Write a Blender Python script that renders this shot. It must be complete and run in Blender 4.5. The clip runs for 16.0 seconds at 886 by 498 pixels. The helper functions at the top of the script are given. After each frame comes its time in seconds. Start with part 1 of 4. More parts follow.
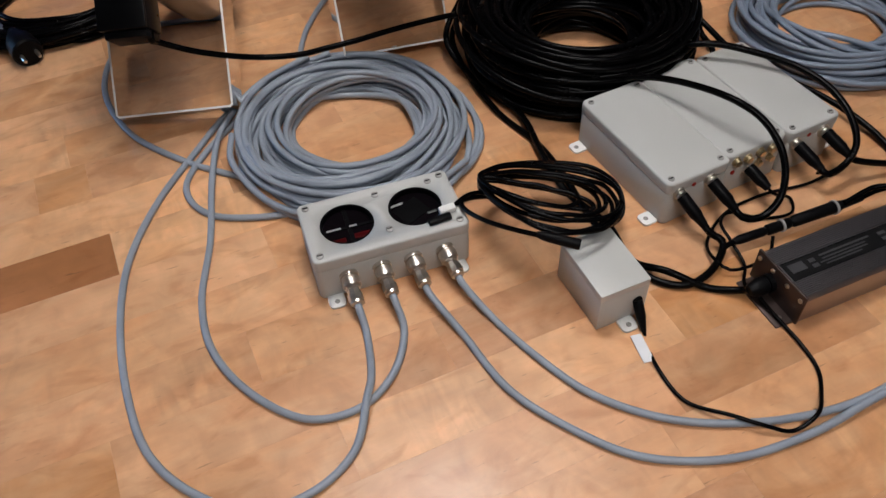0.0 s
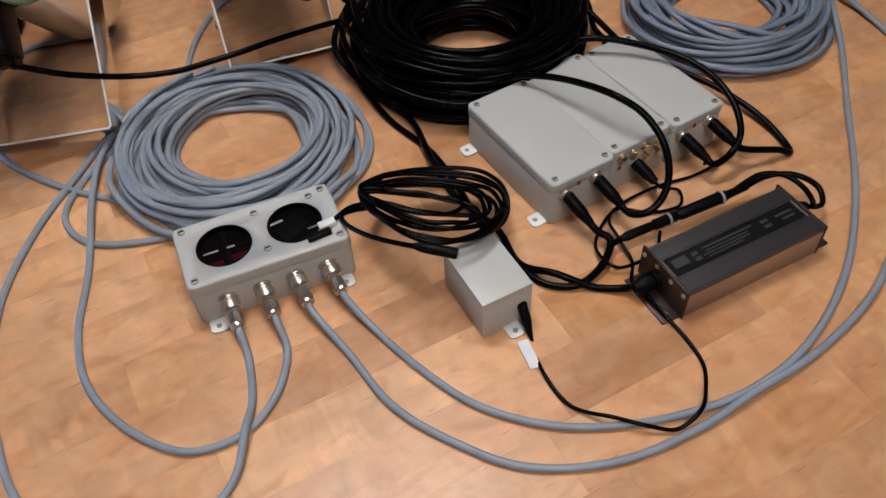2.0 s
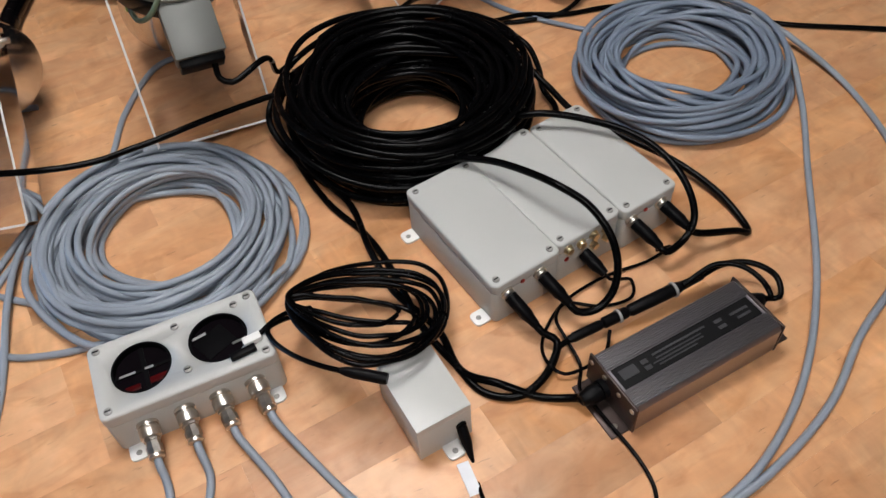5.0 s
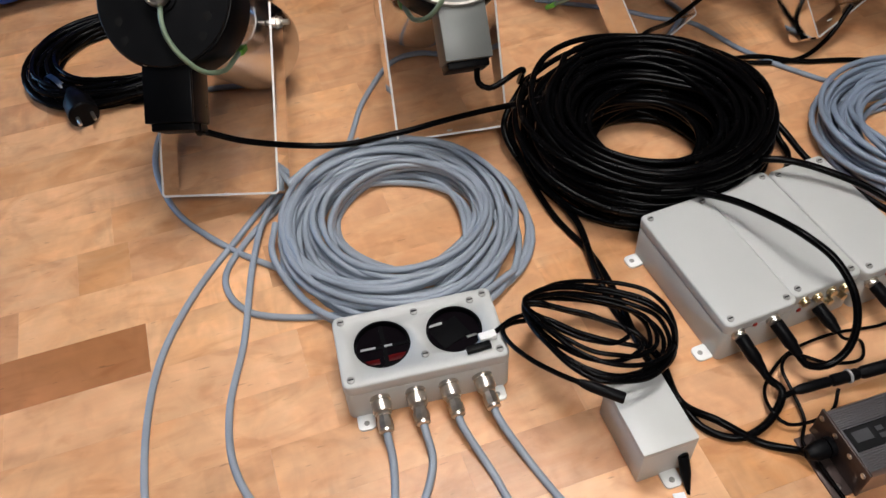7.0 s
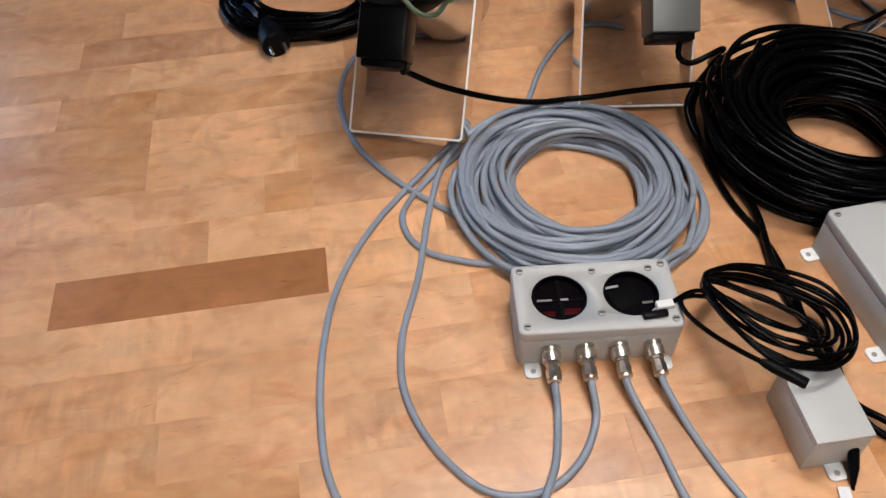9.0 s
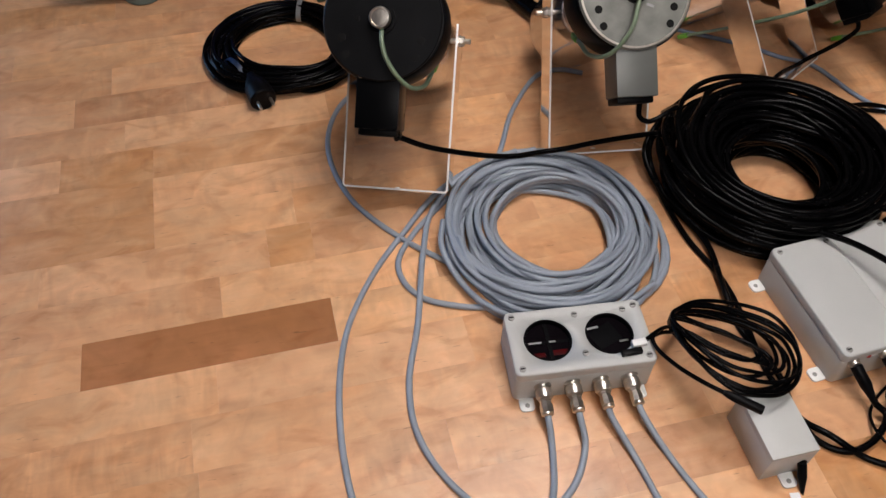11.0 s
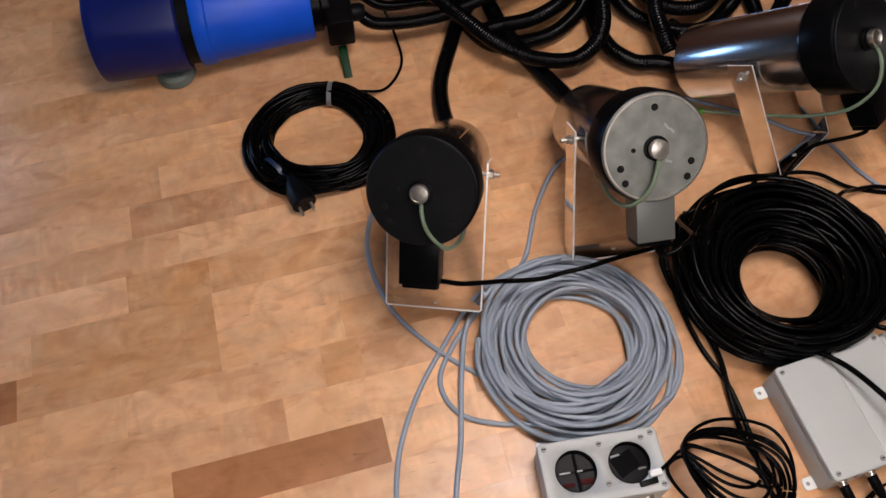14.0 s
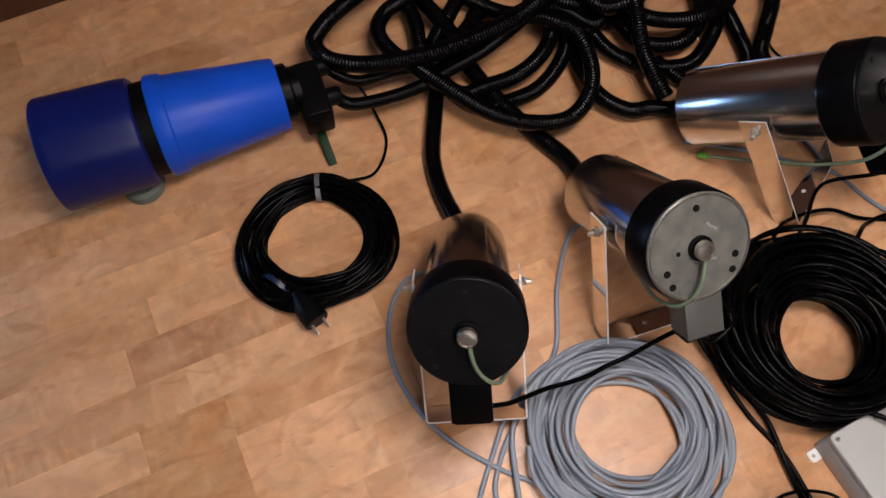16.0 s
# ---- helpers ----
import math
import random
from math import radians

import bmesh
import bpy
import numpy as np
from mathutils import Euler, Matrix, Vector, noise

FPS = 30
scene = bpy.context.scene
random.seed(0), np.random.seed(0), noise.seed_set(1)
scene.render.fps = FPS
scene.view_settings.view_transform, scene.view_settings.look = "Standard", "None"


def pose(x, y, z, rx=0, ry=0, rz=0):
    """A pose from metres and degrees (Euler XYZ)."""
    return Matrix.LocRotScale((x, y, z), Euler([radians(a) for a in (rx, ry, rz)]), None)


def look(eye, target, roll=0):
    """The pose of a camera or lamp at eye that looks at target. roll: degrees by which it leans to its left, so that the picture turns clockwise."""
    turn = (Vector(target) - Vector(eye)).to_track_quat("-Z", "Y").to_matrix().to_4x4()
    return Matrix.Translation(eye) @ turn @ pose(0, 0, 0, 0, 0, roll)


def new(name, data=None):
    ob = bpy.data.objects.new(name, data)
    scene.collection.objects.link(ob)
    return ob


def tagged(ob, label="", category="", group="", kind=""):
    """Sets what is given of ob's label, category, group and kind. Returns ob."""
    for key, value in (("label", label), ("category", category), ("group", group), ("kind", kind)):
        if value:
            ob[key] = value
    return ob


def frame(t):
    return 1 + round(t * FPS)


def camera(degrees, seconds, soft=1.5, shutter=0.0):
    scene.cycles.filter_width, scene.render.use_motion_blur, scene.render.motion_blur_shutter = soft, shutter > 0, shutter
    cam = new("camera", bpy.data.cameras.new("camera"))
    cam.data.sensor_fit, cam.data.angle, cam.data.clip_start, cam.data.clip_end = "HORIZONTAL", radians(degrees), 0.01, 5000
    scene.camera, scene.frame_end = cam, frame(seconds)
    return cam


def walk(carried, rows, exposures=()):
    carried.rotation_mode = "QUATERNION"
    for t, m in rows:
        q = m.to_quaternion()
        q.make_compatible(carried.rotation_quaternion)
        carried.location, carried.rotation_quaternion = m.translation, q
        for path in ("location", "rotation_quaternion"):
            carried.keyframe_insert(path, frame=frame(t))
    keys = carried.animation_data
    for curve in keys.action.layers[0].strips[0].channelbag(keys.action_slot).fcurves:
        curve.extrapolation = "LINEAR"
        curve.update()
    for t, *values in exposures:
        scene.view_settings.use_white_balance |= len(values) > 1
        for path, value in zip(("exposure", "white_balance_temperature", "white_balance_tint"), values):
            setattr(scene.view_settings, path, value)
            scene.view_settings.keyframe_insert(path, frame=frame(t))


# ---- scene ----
cam = camera(57.3, 16.0, soft=1.5)
PATH = [
    (0, (0.079, 0.083, 0.745), (0.034, 1.407, -0.754), -2.7),
    (0.5, (0.096, 0.089, 0.747), (0.062, 1.41, -0.755), -3.1),
    (1, (0.121, 0.096, 0.747), (0.094, 1.413, -0.758), -3.7),
    (1.5, (0.145, 0.103, 0.747), (0.166, 1.412, -0.765), -3.1),
    (2, (0.176, 0.108, 0.74), (0.212, 1.418, -0.771), -3.6),
    (2.5, (0.211, 0.118, 0.735), (0.246, 1.436, -0.769), -4.6),
    (3, (0.245, 0.137, 0.726), (0.327, 1.463, -0.768), -4.6),
    (3.2, (0.259, 0.14, 0.725), (0.359, 1.468, -0.767), -4.5),
    (5.3, (0.25, 0.247, 0.783), (0.286, 1.53, -0.751), -4.5),
    (5.5, (0.248, 0.236, 0.785), (0.24, 1.533, -0.737), -5.5),
    (6, (0.205, 0.254, 0.806), (0.132, 1.549, -0.716), -5.6),
    (6.5, (0.143, 0.252, 0.817), (0.008, 1.558, -0.692), -4.4),
    (7, (0.096, 0.226, 0.81), (-0.095, 1.527, -0.696), -3.6),
    (7.5, (0.072, 0.211, 0.802), (-0.165, 1.487, -0.719), -3.8),
    (8, (0.046, 0.196, 0.799), (-0.234, 1.45, -0.734), -3.4),
    (8.5, (0.016, 0.184, 0.802), (-0.31, 1.422, -0.736), -2.6),
    (9, (-0.017, 0.164, 0.811), (-0.393, 1.393, -0.721), -2.1),
    (9.2, (-0.035, 0.144, 0.813), (-0.434, 1.394, -0.696), -2.1),
    (11.3, (-0.09, 0.145, 1.009), (-0.291, 1.342, -0.58), 1.1),
    (11.5, (-0.076, 0.15, 1.045), (-0.275, 1.315, -0.568), 1.1),
    (12, (-0.067, 0.193, 1.144), (-0.277, 1.308, -0.504), -0.1),
    (12.5, (-0.094, 0.225, 1.197), (-0.252, 1.302, -0.481), 1.4),
    (13, (-0.147, 0.251, 1.241), (-0.287, 1.281, -0.468), -1.3),
    (13.5, (-0.167, 0.308, 1.271), (-0.301, 1.301, -0.459), -0.6),
    (14, (-0.178, 0.41, 1.296), (-0.371, 1.351, -0.458), -2.3),
    (14.5, (-0.233, 0.481, 1.309), (-0.376, 1.397, -0.463), 0.5),
    (15, (-0.338, 0.545, 1.318), (-0.386, 1.424, -0.478), 1.5),
    (15.5, (-0.375, 0.607, 1.342), (-0.363, 1.445, -0.474), 1.9),
    (16, (-0.363, 0.68, 1.357), (-0.37, 1.504, -0.465), -0.6),
]
EXPOSURE = [(0, -0.77, 6540, 11), (3.2, -0.70, 6520, 11), (6, -0.36, 6490, 9), (7.5, -0.33, 6530, 10), (9.2, -0.50, 6620, 12), (11.3, -0.63, 6720, 14), (12.5, -0.70, 6760, 15), (14, -0.59, 6790, 16), (16, -0.64, 6920, 18)]
walk(cam, [(t, look(eye, target, roll)) for t, eye, target, roll in PATH], EXPOSURE)

# ---- world and light ----
world = bpy.data.worlds.new("room_air")
scene.world = world
world.use_nodes = True
world.node_tree.nodes["Background"].inputs[0].default_value = (0.9, 0.95, 1.0, 1)
world.node_tree.nodes["Background"].inputs[1].default_value = 0.02
FRONT_POWER, REAR_POWER = 25.0, 37.5   # emission of the two added light panels
WINDOW_POWER = 34.0       # daylight through the window opening


# ---- materials ----
def nodes_of(name):
    m = bpy.data.materials.new(name)
    m.use_nodes = True
    nt = m.node_tree
    return m, nt, nt.nodes["Principled BSDF"]


def rgba(c):
    return (c[0], c[1], c[2], 1.0)


def surface(name, col, rough=0.5, metal=0.0, vary=0.12, scale=40.0, bump=0.15, fine=400.0, specular=0.5, coat=0.0, random_tone=0.0):
    """A plain material with tone variation at two scales, uneven gloss and fine relief."""
    m, nt, b = nodes_of(name)
    n, l = nt.nodes, nt.links
    tc = n.new("ShaderNodeTexCoord")
    n1 = n.new("ShaderNodeTexNoise")
    n1.inputs["Scale"].default_value, n1.inputs["Detail"].default_value = scale, 4
    n2 = n.new("ShaderNodeTexNoise")
    n2.inputs["Scale"].default_value, n2.inputs["Detail"].default_value = fine, 2
    l.new(tc.outputs["Object"], n1.inputs["Vector"])
    l.new(tc.outputs["Object"], n2.inputs["Vector"])
    ramp = n.new("ShaderNodeMapRange")
    ramp.inputs[1].default_value, ramp.inputs[2].default_value = 0.3, 0.7
    ramp.inputs[3].default_value, ramp.inputs[4].default_value = 1 - vary, 1 + vary
    l.new(n1.outputs["Fac"], ramp.inputs[0])
    mul = n.new("ShaderNodeVectorMath")
    mul.operation = "SCALE"
    mul.inputs[0].default_value = col
    l.new(ramp.outputs[0], mul.inputs["Scale"])
    l.new(mul.outputs[0], b.inputs["Base Color"])
    rr = n.new("ShaderNodeMapRange")
    rr.inputs[3].default_value, rr.inputs[4].default_value = max(rough - 0.08, 0.02), min(rough + 0.1, 1)
    l.new(n1.outputs["Fac"], rr.inputs[0])
    l.new(rr.outputs[0], b.inputs["Roughness"])
    b.inputs["Metallic"].default_value = metal
    b.inputs["Specular IOR Level"].default_value = specular
    b.inputs["Coat Weight"].default_value = coat
    bp = n.new("ShaderNodeBump")
    bp.inputs["Strength"].default_value, bp.inputs["Distance"].default_value = bump, 0.0006
    l.new(n2.outputs["Fac"], bp.inputs["Height"])
    l.new(bp.outputs[0], b.inputs["Normal"])
    return m


def brushed(name, col, rough=0.2, axis=1, stretch=60.0, relief=0.05):
    """Rolled stainless sheet: fine lines along one axis."""
    m, nt, b = nodes_of(name)
    n, l = nt.nodes, nt.links
    tc, mp, nz = n.new("ShaderNodeTexCoord"), n.new("ShaderNodeMapping"), n.new("ShaderNodeTexNoise")
    sc = [stretch * 6] * 3
    sc[axis] = stretch / 30
    mp.inputs["Scale"].default_value = sc
    nz.inputs["Scale"].default_value, nz.inputs["Detail"].default_value = 1.0, 3
    l.new(tc.outputs["Object"], mp.inputs[0])
    l.new(mp.outputs[0], nz.inputs["Vector"])
    rr = n.new("ShaderNodeMapRange")
    rr.inputs[3].default_value, rr.inputs[4].default_value = rough * 0.8, rough * 1.3
    l.new(nz.outputs["Fac"], rr.inputs[0])
    l.new(rr.outputs[0], b.inputs["Roughness"])
    bp = n.new("ShaderNodeBump")
    bp.inputs["Strength"].default_value, bp.inputs["Distance"].default_value = relief, 0.0003
    l.new(nz.outputs["Fac"], bp.inputs["Height"])
    l.new(bp.outputs[0], b.inputs["Normal"])
    b.inputs["Base Color"].default_value = rgba(col)
    b.inputs["Metallic"].default_value = 1.0
    return m


def parquet(name, light, dark, island=False, low=0.0, high=1.0):
    """Lacquered beech or maple: one tone a strip, grain along local x, pores and flecks."""
    m, nt, b = nodes_of(name)
    n, l = nt.nodes, nt.links
    tc = n.new("ShaderNodeTexCoord")
    if island:
        rnd = n.new("ShaderNodeNewGeometry").outputs["Random Per Island"]
    else:
        rnd = n.new("ShaderNodeObjectInfo").outputs["Random"]
    off = n.new("ShaderNodeVectorMath")
    off.operation = "SCALE"
    off.inputs[0].default_value = (37.0, 91.0, 53.0)
    l.new(rnd, off.inputs["Scale"])
    add = n.new("ShaderNodeVectorMath")
    l.new(tc.outputs["Object"], add.inputs[0])
    l.new(off.outputs[0], add.inputs[1])

    def grain(scale, detail, distortion=0.0):
        mp, nz = n.new("ShaderNodeMapping"), n.new("ShaderNodeTexNoise")
        mp.inputs["Scale"].default_value = scale
        nz.inputs["Scale"].default_value, nz.inputs["Detail"].default_value = 1.0, detail
        nz.inputs["Distortion"].default_value = distortion
        l.new(add.outputs[0], mp.inputs[0])
        l.new(mp.outputs[0], nz.inputs["Vector"])
        return nz.outputs["Fac"]

    broad, fine, fleck = grain((6, 12, 1), 3, 0.7), grain((14, 170, 20), 4), grain((26, 22, 20), 4, 0.9)
    dash = n.new("ShaderNodeMapRange")
    dash.inputs[1].default_value, dash.inputs[2].default_value = 0.70, 0.78
    dash.inputs[3].default_value, dash.inputs[4].default_value = 1.0, 0.62
    l.new(grain((40, 260, 20), 2), dash.inputs[0])

    def tone(fac, lo, hi):
        r = n.new("ShaderNodeMapRange")
        r.inputs[1].default_value, r.inputs[2].default_value = 0.3, 0.7
        r.inputs[3].default_value, r.inputs[4].default_value = lo, hi
        l.new(fac, r.inputs[0])
        return r.outputs[0]

    span = n.new("ShaderNodeMapRange")
    span.inputs[3].default_value, span.inputs[4].default_value = low, high
    l.new(rnd, span.inputs[0])
    mix = n.new("ShaderNodeMix")
    mix.data_type = "RGBA"
    l.new(span.outputs[0], mix.inputs["Factor"])
    mix.inputs["A"].default_value, mix.inputs["B"].default_value = rgba(light), rgba(dark)
    part_of = n.new("ShaderNodeMath")
    part_of.operation = "MULTIPLY"
    l.new(rnd, part_of.inputs[0])
    part_of.inputs[1].default_value = 7.31
    frac = n.new("ShaderNodeMath")
    frac.operation = "FRACT"
    l.new(part_of.outputs[0], frac.inputs[0])
    half = n.new("ShaderNodeMath")
    half.operation = "MULTIPLY"
    l.new(frac.outputs[0], half.inputs[0])
    half.inputs[1].default_value = 0.55
    pink = n.new("ShaderNodeMix")
    pink.data_type = "RGBA"
    l.new(half.outputs[0], pink.inputs["Factor"])
    l.new(mix.outputs["Result"], pink.inputs["A"])
    pink.inputs["B"].default_value = rgba((light[0] * 0.86, light[1] * 0.88, light[2] * 1.06))
    pale = n.new("ShaderNodeMix")
    pale.data_type = "RGBA"
    l.new(tone(grain((8, 16, 1), 5, 1.6), -0.25, 0.70), pale.inputs["Factor"])
    l.new(pink.outputs["Result"], pale.inputs["A"])
    pale.inputs["B"].default_value = rgba([0.35 * light[0] + 0.42, 0.35 * light[1] + 0.27, 0.35 * light[2] + 0.16] if light[0] > 0.45 else light)
    col = pale.outputs["Result"]
    for fac, lo, hi in ((broad, 0.86, 1.09), (fine, 0.965, 1.02), (fleck, 0.86, 1.07), (None, 0, 0)):
        mul = n.new("ShaderNodeVectorMath")
        mul.operation = "SCALE"
        l.new(col, mul.inputs[0])
        l.new(tone(fac, lo, hi) if fac else dash.outputs[0], mul.inputs["Scale"])
        col = mul.outputs[0]
    # brown flame figure with soft ragged edges
    flame = n.new("ShaderNodeMapRange")
    flame.inputs[1].default_value, flame.inputs[2].default_value = 0.53, 0.68
    l.new(grain((9, 17, 1), 6, 1.8), flame.inputs[0])
    brown = n.new("ShaderNodeMix")
    brown.data_type, brown.blend_type = "RGBA", "MULTIPLY"
    l.new(flame.outputs[0], brown.inputs["Factor"])
    l.new(col, brown.inputs["A"])
    brown.inputs["B"].default_value = (0.86, 0.79, 0.72, 1)
    col = brown.outputs["Result"]
    # curly figure across the grain, in patches
    patch = n.new("ShaderNodeMapRange")
    patch.inputs[1].default_value, patch.inputs[2].default_value = 0.50, 0.66
    l.new(grain((4, 7, 1), 2), patch.inputs[0])
    curl = n.new("ShaderNodeMath")
    curl.operation = "MULTIPLY_ADD"
    l.new(tone(grain((55, 12, 1), 2, 1.0), -0.13, 0.11), curl.inputs[0])
    l.new(patch.outputs[0], curl.inputs[1])
    curl.inputs[2].default_value = 1.0
    mul = n.new("ShaderNodeVectorMath")
    mul.operation = "SCALE"
    l.new(col, mul.inputs[0])
    l.new(curl.outputs[0], mul.inputs["Scale"])
    col = mul.outputs[0]
    l.new(col, b.inputs["Base Color"])
    l.new(tone(broad, 0.28, 0.42), b.inputs["Roughness"])
    b.inputs["Specular IOR Level"].default_value = 0.5
    bp = n.new("ShaderNodeBump")
    bp.inputs["Strength"].default_value, bp.inputs["Distance"].default_value = 0.12, 0.0005
    l.new(fine, bp.inputs["Height"])
    l.new(bp.outputs[0], b.inputs["Normal"])
    return m


WOOD = parquet("maple_parquet", (0.71, 0.367, 0.172), (0.55, 0.262, 0.108))
WOOD_DARK = parquet("heartwood_parquet", (0.41, 0.170, 0.064), (0.37, 0.150, 0.055))
WOOD_MID = parquet("brownish_parquet", (0.54, 0.260, 0.116), (0.50, 0.235, 0.104))
WOOD_FAR = parquet("maple_parquet_rest", (0.71, 0.367, 0.172), (0.55, 0.262, 0.108), island=True)
WOOD_TAN = parquet("tan_parquet", (0.56, 0.262, 0.102), (0.51, 0.235, 0.090))
WOOD_PALE = parquet("pale_parquet", (0.75, 0.402, 0.196), (0.71, 0.37, 0.172))
JOINT = surface("parquet_joint", (0.52, 0.26, 0.12), 0.7)
PLASTER = surface("dull_plaster", (0.16, 0.155, 0.15), 0.85, vary=0.04, scale=3, bump=0.3, fine=90)
GREY_PAINT = surface("light_grey_paint", (0.43, 0.435, 0.415), 0.48, vary=0.03, scale=14, bump=0.35, fine=900)
GREY_LID = surface("light_grey_lid", (0.44, 0.445, 0.43), 0.5, vary=0.03, scale=12, bump=0.35, fine=900)
GREY_ABS = surface("pale_grey_plastic", (0.48, 0.485, 0.465), 0.42, vary=0.03, scale=20, bump=0.2, fine=700)
WHITE_TAB = surface("white_plastic_tab", (0.72, 0.72, 0.70), 0.45, vary=0.05, scale=60)
NICKEL = surface("nickel_plate", (0.66, 0.62, 0.56), 0.31, 1.0, vary=0.10, scale=200, bump=0.1)
BRASS = surface("pale_brass_plate", (0.72, 0.60, 0.38), 0.30, 1.0, vary=0.10, scale=200, bump=0.1)
ZINC = surface("zinc_screw", (0.30, 0.295, 0.28), 0.55, 0.7, vary=0.2, scale=300)
SOCKET_BLACK = surface("screw_recess", (0.006, 0.006, 0.006), 0.6, 0.0, specular=0.1)
LENS = surface("dark_glass_lens", (0.004, 0.003, 0.004), 0.14, vary=0.2, scale=20, bump=0.0, specular=0.02)
LENS_RED = surface("red_filter", (0.045, 0.0015, 0.002), 0.4, vary=0.3, scale=60, specular=0.05)
DARK_PART = surface("dark_inner_part", (0.0025, 0.0025, 0.003), 0.6, specular=0.04)
GREY_CABLE = surface("grey_cable_jacket", (0.235, 0.268, 0.315), 0.42, vary=0.10, scale=30, bump=0.25, fine=500)
GREY_CABLE_B = surface("blue_grey_cable_jacket", (0.175, 0.215, 0.28), 0.42, vary=0.10, scale=30, bump=0.25, fine=500)
BLACK_CABLE = surface("black_cable_jacket", (0.0014, 0.0014, 0.0016), 0.24, vary=0.2, scale=40, bump=0.10, fine=600, specular=0.075)
BLACK_HOSE = surface("black_corrugated_plastic", (0.0012, 0.0012, 0.0015), 0.24, vary=0.15, scale=30, bump=0.05, specular=0.13)
BLACK_RUBBER = surface("black_rubber", (0.0025, 0.0025, 0.003), 0.42, vary=0.2, scale=60, bump=0.3, specular=0.08)
BLACK_CAP = surface("black_painted_cap", (0.0018, 0.0019, 0.0023), 0.30, vary=0.15, scale=40, bump=0.15, specular=0.08)
GREY_DISC = surface("dull_grey_metal_disc", (0.19, 0.195, 0.175), 0.42, 0.5, vary=0.24, scale=38, bump=0.25)
GREY_BOX = surface("mid_grey_junction_box", (0.115, 0.12, 0.112), 0.42, 0.3, vary=0.06, scale=30)
STEEL = brushed("stainless_sheet", (0.60, 0.59, 0.58), 0.19, axis=1)
ALU = brushed("polished_steel_strip", (0.86, 0.84, 0.81), 0.07, axis=2, relief=0.006)
SAWN = surface("sawn_steel_edge", (0.74, 0.73, 0.71), 0.55, 0.35, vary=0.10, scale=60)
ANODISED = brushed("gunmetal_extrusion", (0.37, 0.355, 0.375), 0.34, axis=0)
LABEL_BLACK = surface("black_print_label", (0.004, 0.004, 0.0045), 0.45, vary=0.1, specular=0.2)
LABEL_GREY = surface("grey_print", (0.045, 0.045, 0.048), 0.5, vary=0.1, specular=0.2)
PAPER = surface("white_paper_tag", (0.70, 0.71, 0.74), 0.6, vary=0.05, scale=50)
TIE_WHITE = surface("white_cable_tie", (0.30, 0.30, 0.30), 0.45)
RED_LED = surface("red_indicator", (0.35, 0.02, 0.015), 0.3)
GREEN_WIRE = surface("pale_green_sleeve", (0.13, 0.18, 0.115), 0.45, vary=0.12, scale=60)
GREEN_BRIGHT = surface("green_yellow_terminal", (0.10, 0.30, 0.03), 0.45)
BLUE_DARK = surface("navy_plastic", (0.003, 0.009, 0.095), 0.33, vary=0.14, scale=12, bump=0.15, specular=0.22)
BLUE_LIGHT = surface("bright_blue_plastic", (0.001, 0.072, 0.55), 0.38, vary=0.10, scale=10, bump=0.2, specular=0.22)
FOOT_GREY = surface("grey_rubber_foot", (0.11, 0.135, 0.12), 0.6, vary=0.1)
BLUE_TAPE = surface("blue_tape", (0.006, 0.018, 0.05), 0.4)
SILVER_TAPE = surface("silver_tape", (0.24, 0.25, 0.26), 0.3, 0.6)
GREEN_TAG = surface("dark_green_tag", (0.002, 0.028, 0.006), 0.5, specular=0.2)


def glow(name, col, power):
    m, nt, b = nodes_of(name)
    b.inputs["Base Color"].default_value = rgba((0.8, 0.8, 0.8))
    b.inputs["Emission Color"].default_value = rgba(col)
    b.inputs["Emission Strength"].default_value = power
    return m


FRONT_LIGHT = glow("lit_front_diffuser", (1.0, 0.972, 0.965), FRONT_POWER)
REAR_LIGHT = glow("lit_rear_diffuser", (1.0, 0.972, 0.965), REAR_POWER)


# ---- building helpers ----
def to_mesh(bm, name, material, smooth=35):
    me = bpy.data.meshes.new(name)
    bm.normal_update()
    bm.to_mesh(me)
    bm.free()
    if smooth:
        for p in me.polygons:
            p.use_smooth = True
        me.set_sharp_from_angle(angle=radians(smooth))
    me.materials.append(material)
    return me


def part(name, bm, material, parent=None, label="", m=None, smooth=35):
    ob = new(name, to_mesh(bm, name, material, smooth))
    if parent is not None:
        ob.parent = parent
    if m is not None:
        ob.matrix_basis = m
    if label:
        ob["label"] = label
    return ob


def thing(name, m, label, category, group="", kind=""):
    ob = new(name)
    ob.empty_display_size = 0.02
    ob.matrix_basis = m
    return tagged(ob, label, category, group, kind)


def box(w, d, h, bevel=0.0, segs=2, at=(0, 0, 0), m=None, vertical=0.0):
    """A block, centred in x and y, standing on at; vertical: a larger radius on the upright edges."""
    bm = bmesh.new()
    bmesh.ops.create_cube(bm, size=1.0, matrix=Matrix.Translation((0, 0, h / 2)) @ Matrix.Diagonal((w, d, h, 1)))
    if vertical:
        up = [e for e in bm.edges if abs((e.verts[0].co - e.verts[1].co).normalized().z) > 0.9]
        bmesh.ops.bevel(bm, geom=up, offset=vertical, segments=5, affect="EDGES", profile=0.5)
    if bevel:
        es = [e for e in bm.edges if e.calc_face_angle(0) > 0.8]
        bmesh.ops.bevel(bm, geom=es, offset=bevel, segments=segs, affect="EDGES", profile=0.5)
    bmesh.ops.translate(bm, verts=bm.verts, vec=at)
    if m is not None:
        bmesh.ops.transform(bm, verts=bm.verts, matrix=m)
    return bm


